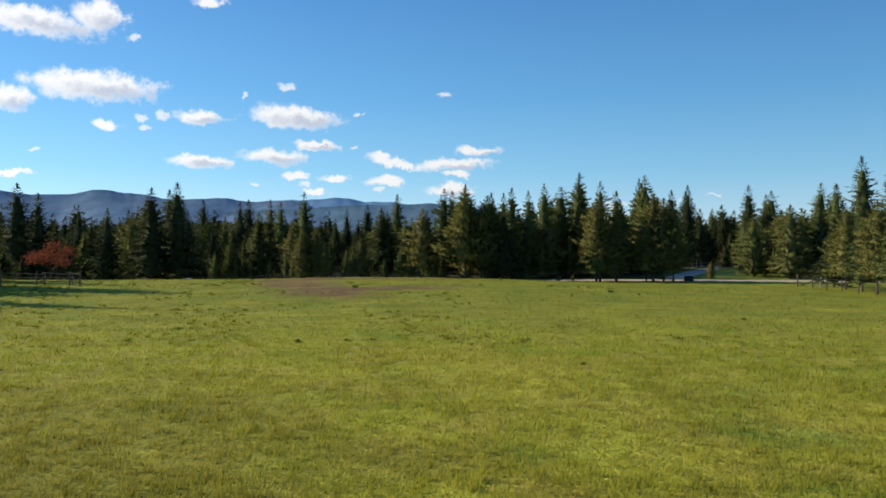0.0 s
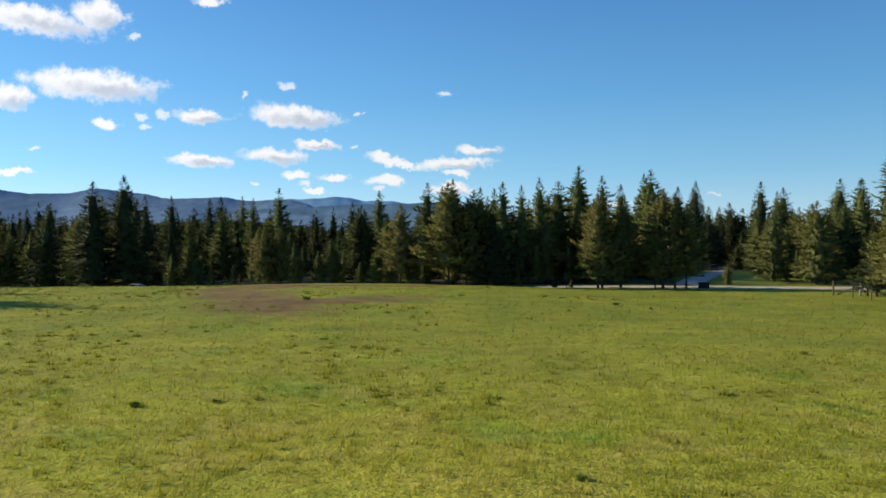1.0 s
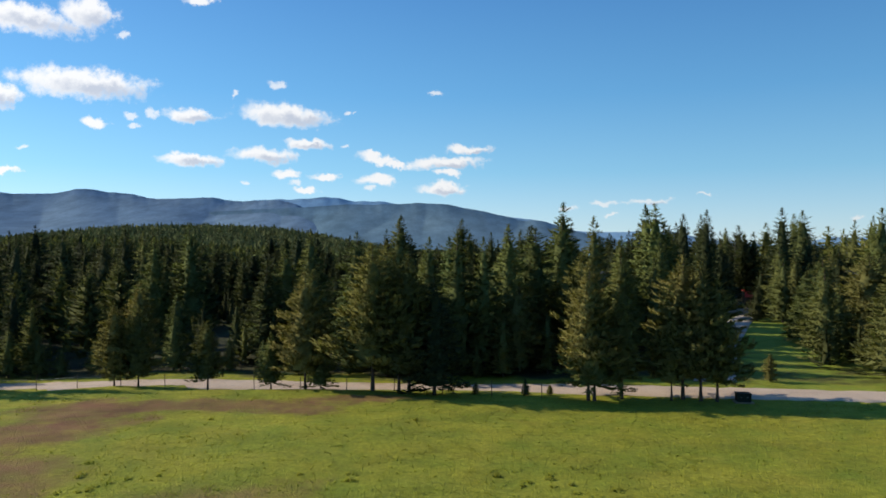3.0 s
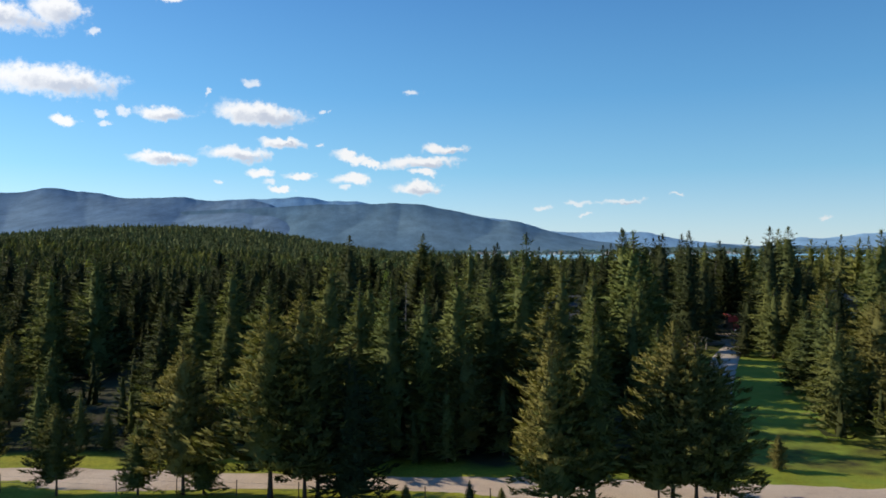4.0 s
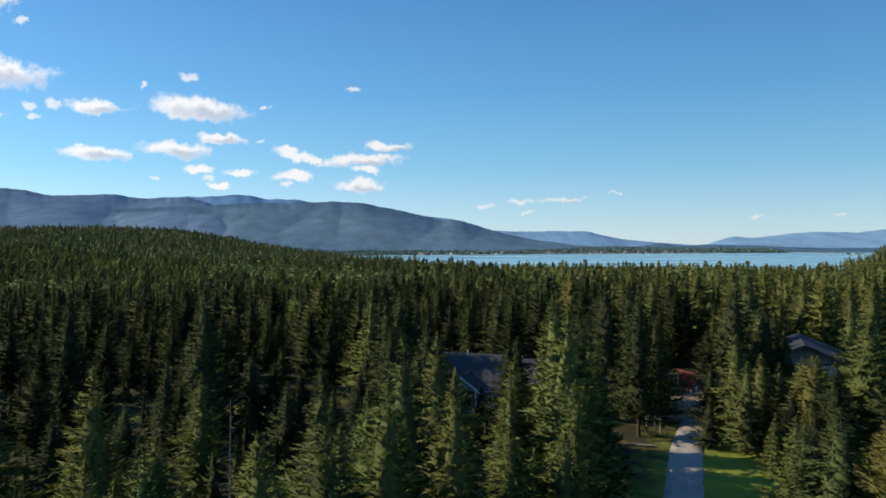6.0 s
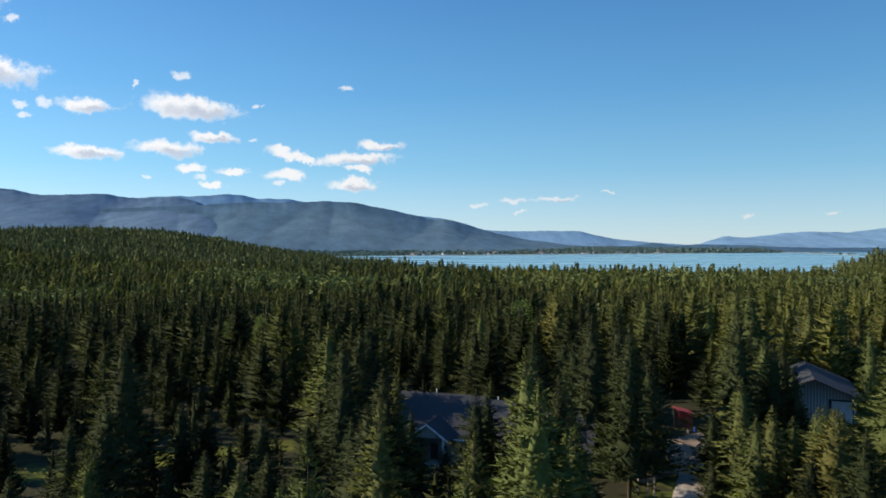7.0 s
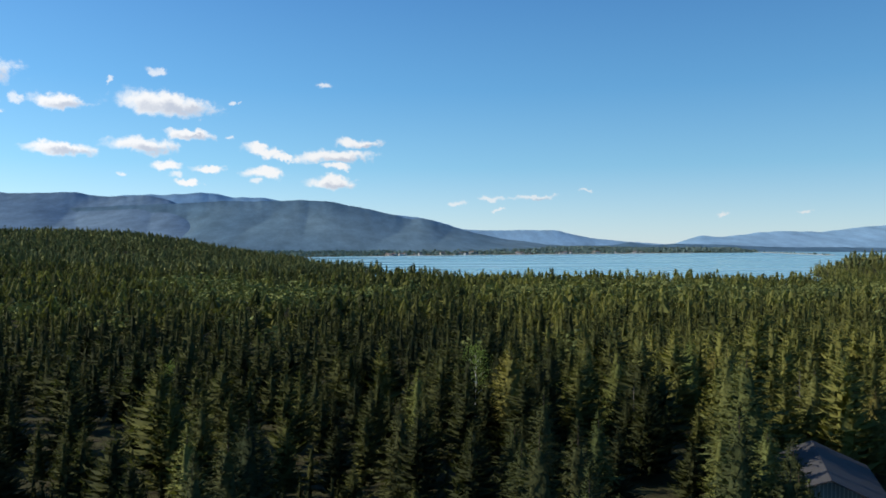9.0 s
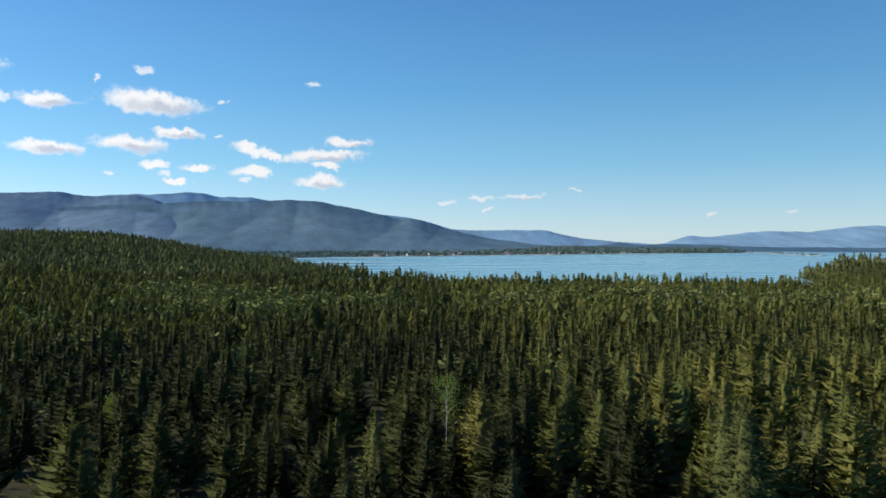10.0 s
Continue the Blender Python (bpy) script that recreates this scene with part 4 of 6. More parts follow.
DRIVE_SIDE_EAST = [
    ("near larch", 36.3, 143.1, 9.2, 1.1), ("near fir", 37, 153.5, 15, 1.1), ("near fir", 37, 137, 12, 1), ("near fir", 39, 141, 15, 1.1), ("near larch", 40.5, 148, 19.6, 1.25), ("near fir", 41, 145, 14, 1.1),
    ("near pine", 41.4, 113.8, 2.9, 1.2), ("near fir", 42.2, 154.2, 14.7, 1.1), ("near larch", 42.6, 148.6, 16, 1), ("near larch", 43, 161.7, 20.3, 0.95), ("near fir", 44.5, 152.5, 15.5, 1.1), ("near spruce", 46.5, 160, 16, 1),
    ("near spruce", 47, 165, 17, 1.1),
]
LAWN_SIDE = [
    ("near fir", 56.2, 128.3, 8.6, 1.3), ("near fir", 60.9, 145.4, 9.8, 1.3), ("near larch", 63.5, 150.6, 9.4, 1.2), ("near larch", 67.2, 148.5, 6.8, 1.3), ("near fir", 68, 161.5, 6.5, 1.4), ("near pine", 70, 158, 8.5, 1.3),
    ("near spruce", 72, 157, 13.2, 1.2), ("near spruce", 72, 164.5, 9, 1.3), ("near fir", 76.3, 143, 17.6, 1.1), ("fir", 79.5, 140, 22.6, 1.15), ("fir", 80, 150, 18, 1.1), ("fir", 80.3, 132, 19.6, 1.2),
]
WORKSHOP_SIDE_WEST = [
    ("spruce", 66, 172.5, 6, 1.65), ("spruce", 66.5, 199, 16, 1.18), ("fir", 69.3, 169.7, 11.3, 1.42), ("spruce", 71, 182, 9, 1.53), ("fir", 72.5, 172, 12, 1.3), ("fir", 73.3, 179.7, 13.4, 1.47),
    ("fir", 73.8, 214.4, 15.6, 1.18), ("fir", 75.5, 173, 10.5, 1.53), ("fir", 77.9, 171.4, 11, 1.3), ("spruce", 79.1, 190.8, 21.4, 1.18), ("fir", 80, 172, 11.5, 1.42), ("fir", 80.2, 175.5, 10.8, 1.53),
    ("fir", 84, 178, 9.8, 1.42), ("spruce", 84.1, 190.4, 15.9, 1.36),
]
WORKSHOP_SIDE_EAST = [
    ("fir", 85.4, 180.5, 9.3, 0.94), ("fir", 85.8, 182.5, 9.2, 1.53), ("spruce", 86.3, 189, 12.5, 0.77), ("spruce", 87, 193, 14.5, 1.3), ("fir", 87, 208, 15, 1.18), ("fir", 89, 183.5, 8.2, 1.42),
    ("fir", 89.1, 173.9, 20.4, 1.3), ("spruce", 90.5, 198.5, 13.2, 1.42), ("fir", 91, 197, 11.5, 1.3), ("fir", 93, 207.5, 14.5, 1.3), ("spruce", 93.5, 203.5, 14, 1.3), ("fir", 95.2, 186.7, 19.6, 0.73),
    ("fir", 95.5, 211.9, 12.7, 1.42), ("fir", 107.3, 201, 4.6, 1.3),
]
HOUSE_SIDE = [
    ("fir", 25, 206, 18, 1.18), ("spruce", 27, 197.5, 17, 1.3), ("spruce", 27, 186, 14.5, 1.42), ("spruce", 29.5, 203, 18, 1.3), ("spruce", 29.5, 172, 13.5, 1.42), ("spruce", 31, 210, 18.5, 1.3),
    ("spruce", 31.5, 180, 15.5, 1.36), ("fir", 33, 182, 14, 1.36), ("spruce", 35.2, 186.5, 9.2, 1.42), ("spruce", 38.2, 179, 7, 1.77), ("spruce", 40.4, 171.6, 14.8, 1.18), ("spruce", 42.2, 175.3, 14, 1.3),
    ("spruce", 46.3, 172, 20.2, 1.09), ("fir", 49.5, 171, 16, 0.89), ("road spruce", 59.3, 178.6, 20.3, 0.94), ("spruce", 59.4, 191.8, 20.2, 1.18), ("spruce", 62.1, 208.7, 13.8, 1.53), ("spruce", 63.6, 193.5, 20, 1.18),
    ("spruce", 64.8, 186, 15, 1.42),
]
WOOD_BEHIND_WEST = [
    ("spruce", -14.8, 305.2, 13, 1.18), ("spruce", 37.8, 268.5, 12.6, 1.12), ("spruce", 49.5, 224.6, 15.9, 1.3), ("fir", 50, 275.5, 10, 1.06), ("fir", 54.8, 246.7, 16.7, 1.06), ("spruce", 64.7, 301.1, 12, 1.18),
    ("spruce", 64.9, 222.6, 12.6, 1.53), ("spruce", 67.7, 217.7, 18.2, 1.18), ("pine", 70.9, 247.3, 20.3, 1.18), ("spruce", 81.5, 260, 18.8, 1.18), ("spruce", 89.9, 297.4, 15.4, 1.18), ("fir", 90.4, 247.9, 18.4, 1.18),
    ("fir", 93.5, 272.5, 16.6, 1.18), ("fir", 96.3, 298.1, 15.4, 1.18),
]
WOOD_BEHIND_EAST = [
    ("larch", 96.5, 279.2, 16.5, 1.3), ("fir", 98.4, 221, 22.3, 1.53), ("fir", 100.5, 230.3, 13, 1.53), ("fir", 100.5, 229.5, 22, 1.18), ("fir", 108, 277, 19, 1.24), ("pine", 108.6, 264.3, 12.2, 1.3),
    ("fir", 110.9, 284.9, 18.8, 1.3), ("fir", 112.9, 308, 17.1, 1.42), ("larch", 113.7, 265, 17.2, 1.3), ("larch", 117, 271.7, 18.4, 1.3), ("fir", 118.4, 233.9, 17.4, 1.3), ("pine", 122.7, 272.3, 14.9, 1.3),
    ("pine", 124.7, 228, 14.5, 1.42), ("larch", 141.8, 257.5, 16.5, 1.42), ("larch", 160.4, 318.6, 14, 1.3),
]
SHADED_WOOD = [
    ("spruce", -55.8, 171.6, 17.6, 1.18), ("spruce", -45.6, 173, 17.5, 1.3), ("spruce", -20.9, 204.2, 17.2, 1.18), ("spruce", 2.3, 187, 19.6, 1.3),
]
MEADOW_SIDE = [
    ("pine", -63, 77, 17, 1.2), ("spruce", -60, 82, 18.5, 1.1), ("spruce", -58.5, 91, 14, 1.1), ("spruce", -57, 79.5, 18.5, 1.1), ("spruce", -54, 65, 17, 1.1), ("near spruce", 48, 90.6, 8.5, 1.2),
]


def build_forest():
    chance = np.random.RandomState(19)
    single = ROADSIDE + FOREST_EDGE_WEST + FOREST_EDGE_EAST + DRIVE_SIDE_WEST + DRIVE_SIDE_EAST + LAWN_SIDE + WORKSHOP_SIDE_WEST + WORKSHOP_SIDE_EAST + HOUSE_SIDE + WOOD_BEHIND_WEST + WOOD_BEHIND_EAST + SHADED_WOOD + MEADOW_SIDE
    for n, (kind, x, y, tall, fat) in enumerate(single):
        plant(kind, x, y, tall, fat, n)
    taken = np.array([(s[1], s[2]) for s in single])
    # young firs closing the forest edge behind the road
    g = random.Random(17)
    for k in range(26):
        x = -56 + k * 3.3 + g.uniform(-1, 1)
        plant("fir", x, 119.4 - 0.143 * x + g.uniform(0, 2.6), g.uniform(3.2, 7.0), g.uniform(1.1, 1.5), 900 + k, "young fir with boughs to the ground at the forest edge", "young firs")
    edge_x, edge_y = scatter((-150, 50, 230, 205), 7.6, 5)
    deep_x, deep_y = scatter((-150, 205, 230, 335), 8.4, 6)
    x, y = np.r_[edge_x, deep_x], np.r_[edge_y, deep_y]
    loose = np.random.RandomState(9)
    x, y = x + loose.normal(0, 1.7, len(x)), y + loose.normal(0, 1.7, len(x))
    gap = wave(x, y, 26, 44) + loose.normal(0, 0.5, len(x)) > np.where(y < 205, 0.95, 1.25)
    x, y = x[~gap], y[~gap]
    ok = wooded(x, y) & (np.abs(x) < 42 + 0.66 * y)
    ok &= np.min(np.hypot(x[:, None] - taken[:, 0], y[:, None] - taken[:, 1]), 1) > 3.6
    x, y = x[ok], y[ok]
    r = np.random.RandomState(6)
    tall = 11.5 + 2.6 * wave(x, y, 34, 7) + r.normal(0, 2.2, len(x)) + 4.5 * (r.uniform(size=len(x)) < 0.1) + 2.5 * smooth(y, 210, 250) + 4.0 * smooth(y, 205, 240) * smooth(x - 0.35 * (y - 100), -5, 40)
    tall = np.where(r.uniform(size=len(x)) < 0.16, tall * 0.6, tall)
    tall = tall + 3.5 * ((x > 16) & (x < 49) & (y > 138) & (y < 152))
    tall = np.where(y > 300, tall * 0.9, tall)
    tall = np.where((x > -30) & (x < 34 + 0.47 * (y - 110)) & (y < 200), tall * 0.74, tall)
    tall = np.where(y + 0.143 * x < 126, np.minimum(tall, (y + 0.143 * x - 113.5) * 1.5) * r.uniform(0.7, 1.0, len(x)), tall)
    tall = np.clip(tall, 4, np.where((y < 190) & ((x < -15) | (x > 60)), 12.5, 21))
    close = near_line(x, y, [(8, 60), (22, 95), (48, 150)])
    order = np.argsort(close + r.uniform(0, 8, len(x)))
    for n in order[:100]:
        tone = shade_tone(x[n], y[n], chance)
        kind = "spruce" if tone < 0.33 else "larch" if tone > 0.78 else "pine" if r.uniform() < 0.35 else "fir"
        plant(("near " if y[n] < 150 and tall[n] > 8 else "") + kind, x[n], y[n], tall[n], r.uniform(1.2, 1.7), int(n))
    rest = order[100:]
    spots, close = np.c_[x, y, height(x, y), tall, tall * r.uniform(0.85, 1.3, len(x)) + 2.5][rest], close[rest]
    kinds = [[wood_tree("fir" if k % 5 < 3 else "pine", 60 + k, *a) for k in range(10)] for a in ((29, 12, 1.15, 0.74, 0.85), (22, 11, 0.9, 0.78, 0.95), (14, 9, 0.35, 0.92, 1.2))]
    for some, kind in zip((close < 100, (close >= 100) & (close < 150), close >= 150), kinds):
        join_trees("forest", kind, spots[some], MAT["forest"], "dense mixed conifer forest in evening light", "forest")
    # young growth between the tall trees
    ux, uy = scatter((-85, 118, 62, 240), 4.6, 27)
    ok = wooded(ux, uy) & (np.min(np.hypot(ux[:, None] - taken[:, 0], uy[:, None] - taken[:, 1]), 1) > 2.2) & (uy + 0.143 * ux > 123) & (r.uniform(size=len(ux)) < 0.75)
    ux, uy = ux[ok], uy[ok]
    small = r.uniform(2.5, 7.5, len(ux))
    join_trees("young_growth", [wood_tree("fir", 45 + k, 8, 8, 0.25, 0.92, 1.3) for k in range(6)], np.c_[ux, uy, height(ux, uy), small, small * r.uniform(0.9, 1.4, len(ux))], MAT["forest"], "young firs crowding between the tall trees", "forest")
    for kind, models in TEMPLATES.items():
        for k, root in enumerate(models):
            if (kind, k) not in USED:
                for ob in (*root.children, root):
                    bpy.data.objects.remove(ob)
    # farther woods, down to the lake and up the hill
    x, y = scatter((-900, 330, 1100, 1000), 7.8, 9)
    az = np.degrees(np.arctan2(x - 30, y - 100))
    ok = (az > -33) & (az < 46) & (lake_depth(x, y) < -6)
    x, y, az = x[ok], y[ok], az[ok]
    tall = np.clip(12.5 + 2.0 * wave(x, y, 90, 10) + r.uniform(-5, 3, len(x)) + r.uniform(3, 7, len(x)) * (r.uniform(size=len(x)) < 0.2), 6, 21)
    shore = smooth(lake_depth(x, y), -330, -120)
    tall = tall * (1 - 0.28 * shore) + 4.5 * (shore > 0.9) * (r.uniform(size=len(x)) < 0.22)
    grove = np.minimum(((x - 25) / 95) ** 2 + ((y - 650) / 70) ** 2, ((x - 330) / 200) ** 2 + ((y - 650) / 70) ** 2)
    grove = np.minimum(grove, np.minimum(((x + 60) / 60) ** 2 + ((y - 790) / 60) ** 2, ((x + 150) / 50) ** 2 + ((y - 560) / 40) ** 2))
    leafy = (grove + 0.3 * wave(x, y, 40, 21) + r.uniform(-0.3, 0.3, len(x)) < 0.85) | (r.uniform(size=len(x)) < 0.02)
    spots = np.c_[x, y, height(x, y), tall, tall * r.uniform(0.9, 1.6, len(x))]
    mid = ~leafy & (y < 520) & (az > -30) & (az < 46)
    join_trees("forest", [wood_tree("fir" if k % 4 else "pine", 75 + k, 9, 7, 0.2, 0.95, 1.3) for k in range(10)], spots[mid], MAT["forest"], "conifer forest beyond the houses", "forest")
    point = ~leafy & ~mid & (x > 560)
    join_trees("far_forest", [cone_tree(80 + k, 5, 5) for k in range(12)], spots[~leafy & ~mid & ~point], MAT["forest"], "dark conifer forest stretching to the lake", "forest")
    join_trees("far_forest", [cone_tree(150 + k, 10, 6) for k in range(8)], spots[point], MAT["forest"], "conifer wood on the point by the lake", "forest")
    broad = spots[leafy] * [1, 1, 1, 1.0, 1.3]
    join_trees("broadleaf_wood", [clump_tree(90 + k, 62) for k in range(6)], broad, MAT["leaf"], "light green broad-leaved trees among the conifers", "forest")
    x, y = scatter((-1000, 1000, 1300, 1860), 9.5, 12)
    az = np.degrees(np.arctan2(x - 30, y - 100))
    ok = (az > -33) & (az < 46) & (lake_depth(x, y) < -4) & (height(x, y) > WATER_Z + 0.5) & ~((x > 150) & (y > 1300))
    x, y = x[ok], y[ok]
    tall = np.clip(13 + 2 * wave(x, y, 120, 13) + r.normal(0, 3, len(x)), 6, 21)
    spots = np.c_[x, y, height(x, y), tall, tall * r.uniform(0.8, 1.3, len(x))]
    join_trees("hill_forest", [cone_tree(100 + k, 4, 5) for k in range(10)], spots, MAT["hill"], "conifer forest over the distant hill", "forest")
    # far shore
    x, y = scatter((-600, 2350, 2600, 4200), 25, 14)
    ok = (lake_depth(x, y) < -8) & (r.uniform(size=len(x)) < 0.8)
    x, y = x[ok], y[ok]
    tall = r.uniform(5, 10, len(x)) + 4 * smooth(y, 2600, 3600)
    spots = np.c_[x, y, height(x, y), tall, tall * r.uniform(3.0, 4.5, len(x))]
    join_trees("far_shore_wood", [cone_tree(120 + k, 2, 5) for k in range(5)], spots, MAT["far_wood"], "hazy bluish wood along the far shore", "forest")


build_forest()


def build_grass():
    """Blades of the meadow, denser where the camera starts."""
    r = np.random.RandomState(30)
    n = 60000
    y = 9 + 99 * r.uniform(0, 1, n) ** 2.3 - 13 * r.uniform(0, 1, n) ** 6
    x = r.uniform(-1, 1, n) * (10 + 0.62 * np.maximum(y, 4)) * (1 + 0.6 * r.uniform(0, 1, n) ** 8)
    y = np.where(y < 13, y - r.uniform(-1, 11, n), y)
    ok = near_line(x, y, ROAD) > 2.6
    for cx, cy, rx, ry, lean in SOIL:
        ok &= ((x - cx) / rx) ** 2 + ((y - cy) / ry) ** 2 + 0.35 * wave(x, y, 4, 36) > r.uniform(0.5, 1.3, n)
    x, y = x[ok], y[ok]
    n = len(x)
    z = height(x, y)
    tall = (0.12 + 0.10 * r.uniform(size=n)) * (1 + 0.25 * wave(x, y, 7, 31)) * (1 - 0.45 * smooth(y, 30, 60))
    vs, lean_out = [], []
    for k in range(4):
        a, lean = r.normal(0.3, 1.1, n), r.uniform(0.2, 0.9, n)
        ox, oy = r.normal(0, 0.10, (2, n))
        w = 0.012 + 0.0004 * y
        b = np.stack([x + ox, y + oy, z - 0.02], -1)
        s = np.stack([np.sin(a) * w, -np.cos(a) * w, 0 * a], -1)
        tip = b + np.stack([np.cos(a) * lean * tall, np.sin(a) * lean * tall, tall], -1)
        vs.append(np.stack([b - s, b + s, tip], 1))
    # tussocks: round tufts half a metre to a metre across, most on the damp side of the meadow
    m = 4200
    ty = 14 + 84 * r.uniform(0, 1, m)
    tx = r.uniform(-1, 1, m) * (10 + 0.62 * ty)
    keep = (wave(tx, ty, 14, 33) + 0.25 * r.normal(size=m) + 0.02 * (-6 - tx) - 0.9 * (ty < 32) + 0.5 * np.exp(-((tx + 12) / 16) ** 2 - ((ty - 50) / 16) ** 2) > 0.75) & (near_line(tx, ty, ROAD) > 3)
    tx, ty = tx[keep], ty[keep]
    m = len(tx)
    size, round_ = r.uniform(0.07, 0.2, m), r.uniform(0.12, 0.42, m)
    for k in range(30):
        a, out = r.uniform(0, 6.28, m), r.uniform(0, 1, m) ** 0.5
        h = size * (1.25 - 0.8 * out ** 2) * r.uniform(0.7, 1.2, m)
        px, py = tx + np.cos(a) * out * round_, ty + np.sin(a) * out * round_
        b = np.stack([px, py, height(px, py) - 0.02], -1)
        w = 0.022 + 0.0005 * ty
        sd = np.stack([np.sin(a) * w, -np.cos(a) * w, 0 * a], -1)
        tip = b + np.stack([np.cos(a) * out * h, np.sin(a) * out * h, h], -1)
        vs.append(np.stack([b - sd, b + sd, tip], 1))
        lean_out.append(np.repeat(np.stack([np.cos(a) * out * 0.7, np.sin(a) * out * 0.7, 0.9 + 0 * a], -1), 3, 0))
    v = np.concatenate(vs).reshape(-1, 3)
    ob = new("grass", mesh_from("grass", v, np.arange(len(v)).reshape(-1, 3), MAT["blade"], True))
    up = r.normal(0, 0.22, v.shape) + [0, 0, 1.0]
    rim = np.concatenate(lean_out)
    up[-len(rim):] = rim + r.normal(0, 0.15, rim.shape)
    soft_normals(ob.data, up / np.linalg.norm(up, axis=1)[:, None])
    tagged(ob, "long yellow-green meadow grass", "grass", kind="stuff")


build_grass()


# ---- things ----
MAT.update({
    "slate": plain("charcoal_roofing", (0.055, 0.056, 0.06), (0.07, 0.071, 0.076), 1.5, 0.9, 0, (1, 6, 6), 0.01, 0.1),
    "metal_roof": plain("grey_metal_roofing", (0.05, 0.05, 0.053), (0.065, 0.065, 0.068), 0.8, 0.85, 0.0, (1, 8, 1)),
    "siding": plain("grey_green_siding", (0.2, 0.22, 0.2), (0.26, 0.28, 0.25), 1.2, 0.8, 0, (0.4, 0.4, 6), 0.01),
    "ribbed": plain("grey_ribbed_metal", (0.34, 0.345, 0.34), (0.4, 0.405, 0.4), 1.0, 0.5, 0.0, (5, 5, 0.4)),
    "white": plain("white_paint", (0.72, 0.72, 0.7), (0.8, 0.8, 0.78), 2.0, 0.6),
    "door": plain("dark_door_paint", (0.03, 0.03, 0.035), (0.05, 0.045, 0.045), 2.0, 0.5),
    "stone": plain("pale_concrete", (0.36, 0.34, 0.31), (0.45, 0.43, 0.4), 1.5, 0.9, 0, None, 0.01),
    "orange": plain("orange_machine_paint", (0.5, 0.085, 0.03), (0.6, 0.13, 0.05), 2.0, 0.5),
    "red": plain("faded_red_metal", (0.38, 0.05, 0.042), (0.47, 0.08, 0.065), 1.5, 0.5, 0, (1, 5, 1)),
    "blue": plain("blue_plastic", (0.02, 0.06, 0.2), (0.03, 0.085, 0.26), 2.0, 0.45),
    "box_green": plain("dark_green_steel", (0.012, 0.02, 0.015), (0.02, 0.03, 0.022), 3.0, 0.75, 0.0, None, 0, 0.1),
    "steel": plain("galvanised_steel", (0.25, 0.25, 0.25), (0.35, 0.35, 0.34), 4.0, 0.5, 0.8),
    "rust": plain("rusty_steel_post", (0.10, 0.055, 0.035), (0.17, 0.10, 0.07), 6.0, 0.8, 0.2),
    "car_white": plain("white_car_paint", (0.74, 0.75, 0.76), (0.8, 0.8, 0.8), 0.8, 0.25, 0, None, 0, 0.6),
    "car_silver": plain("silver_car_paint", (0.5, 0.51, 0.53), (0.56, 0.57, 0.58), 0.8, 0.3, 0.5, None, 0, 0.6),
    "tyre": plain("tyre_rubber", (0.015, 0.015, 0.016), (0.03, 0.03, 0.03), 8.0, 0.9),
    "glass": plain("dark_window_glass", (0.012, 0.016, 0.02), (0.02, 0.025, 0.03), 1.0, 0.06, 0, None, 0, 0.8),
    "lens": plain("lamp_glass", (0.7, 0.7, 0.72), (0.8, 0.8, 0.82), 2.0, 0.15, 0, None, 0, 0.7),
    "tail": plain("red_lamp_glass", (0.3, 0.01, 0.01), (0.4, 0.015, 0.015), 2.0, 0.15, 0, None, 0, 0.7),
    "wall_far": plain("pale_house_wall", (0.55, 0.53, 0.5), (0.7, 0.68, 0.65), 0.5, 0.8),
    "roof_far": plain("brown_house_roof", (0.14, 0.11, 0.1), (0.2, 0.17, 0.15), 0.5, 0.8),
    "weed": plain("weed_leaves", (0.24, 0.27, 0.045), (0.31, 0.33, 0.055), 6.0, 0.8, 0, None, 0, 0.05),
    "sand": gravel("pale_sand", (0.46, 0.42, 0.33), (0.54, 0.5, 0.4)),
})


def add_box(bm, x0, y0, z0, x1, y1, z1, bevel=0.0):
    made = bmesh.ops.create_cube(bm, size=1.0, matrix=Matrix.Translation(((x0 + x1) / 2, (y0 + y1) / 2, (z0 + z1) / 2)) @ Matrix.Diagonal((x1 - x0, y1 - y0, z1 - z0, 1)))
    if bevel:
        edges = {e for v in made["verts"] for e in v.link_edges}
        bmesh.ops.bevel(bm, geom=list(edges), offset=bevel, segments=1, affect="EDGES")
    return bm


def add_bar(bm, a, b, r0, r1=None, sides=8):
    """A round bar from a to b."""
    a, b = Vector(a), Vector(b)
    turn = (b - a).to_track_quat("Z", "Y").to_matrix().to_4x4()
    bmesh.ops.create_cone(bm, cap_ends=True, segments=sides, radius1=r0, radius2=r0 if r1 is None else r1, depth=(b - a).length,
                          matrix=Matrix.Translation((a + b) / 2) @ turn)
    return bm


def add_prism(bm, outline, axis, low, high):
    """A polygon in a plane across the axis ('x' or 'y'), drawn out from low to high."""
    def at(p, q, d):
        return (d, p, q) if axis == "x" else (p, d, q)
    a = [bm.verts.new(at(p, q, low)) for p, q in outline]
    b = [bm.verts.new(at(p, q, high)) for p, q in outline]
    bm.faces.new(a)
    bm.faces.new(b[::-1])
    for k in range(len(outline)):
        bm.faces.new((a[k], b[k], b[(k + 1) % len(outline)], a[(k + 1) % len(outline)]))
    bmesh.ops.recalc_face_normals(bm, faces=bm.faces)
    return bm


def thing(name, m, label, category, group=""):
    root = new(name)
    root.matrix_basis = m
    return tagged(root, label, category, group)


def box_part(name, box, material, parent, label="", bevel=0.0):
    return part(name, add_box(bmesh.new(), *box, bevel), material, parent, label)


def bar_part(name, a, b, r, material, parent, label="", r1=None, sides=8):
    return part(name, add_bar(bmesh.new(), a, b, r, r1, sides), material, parent, label)


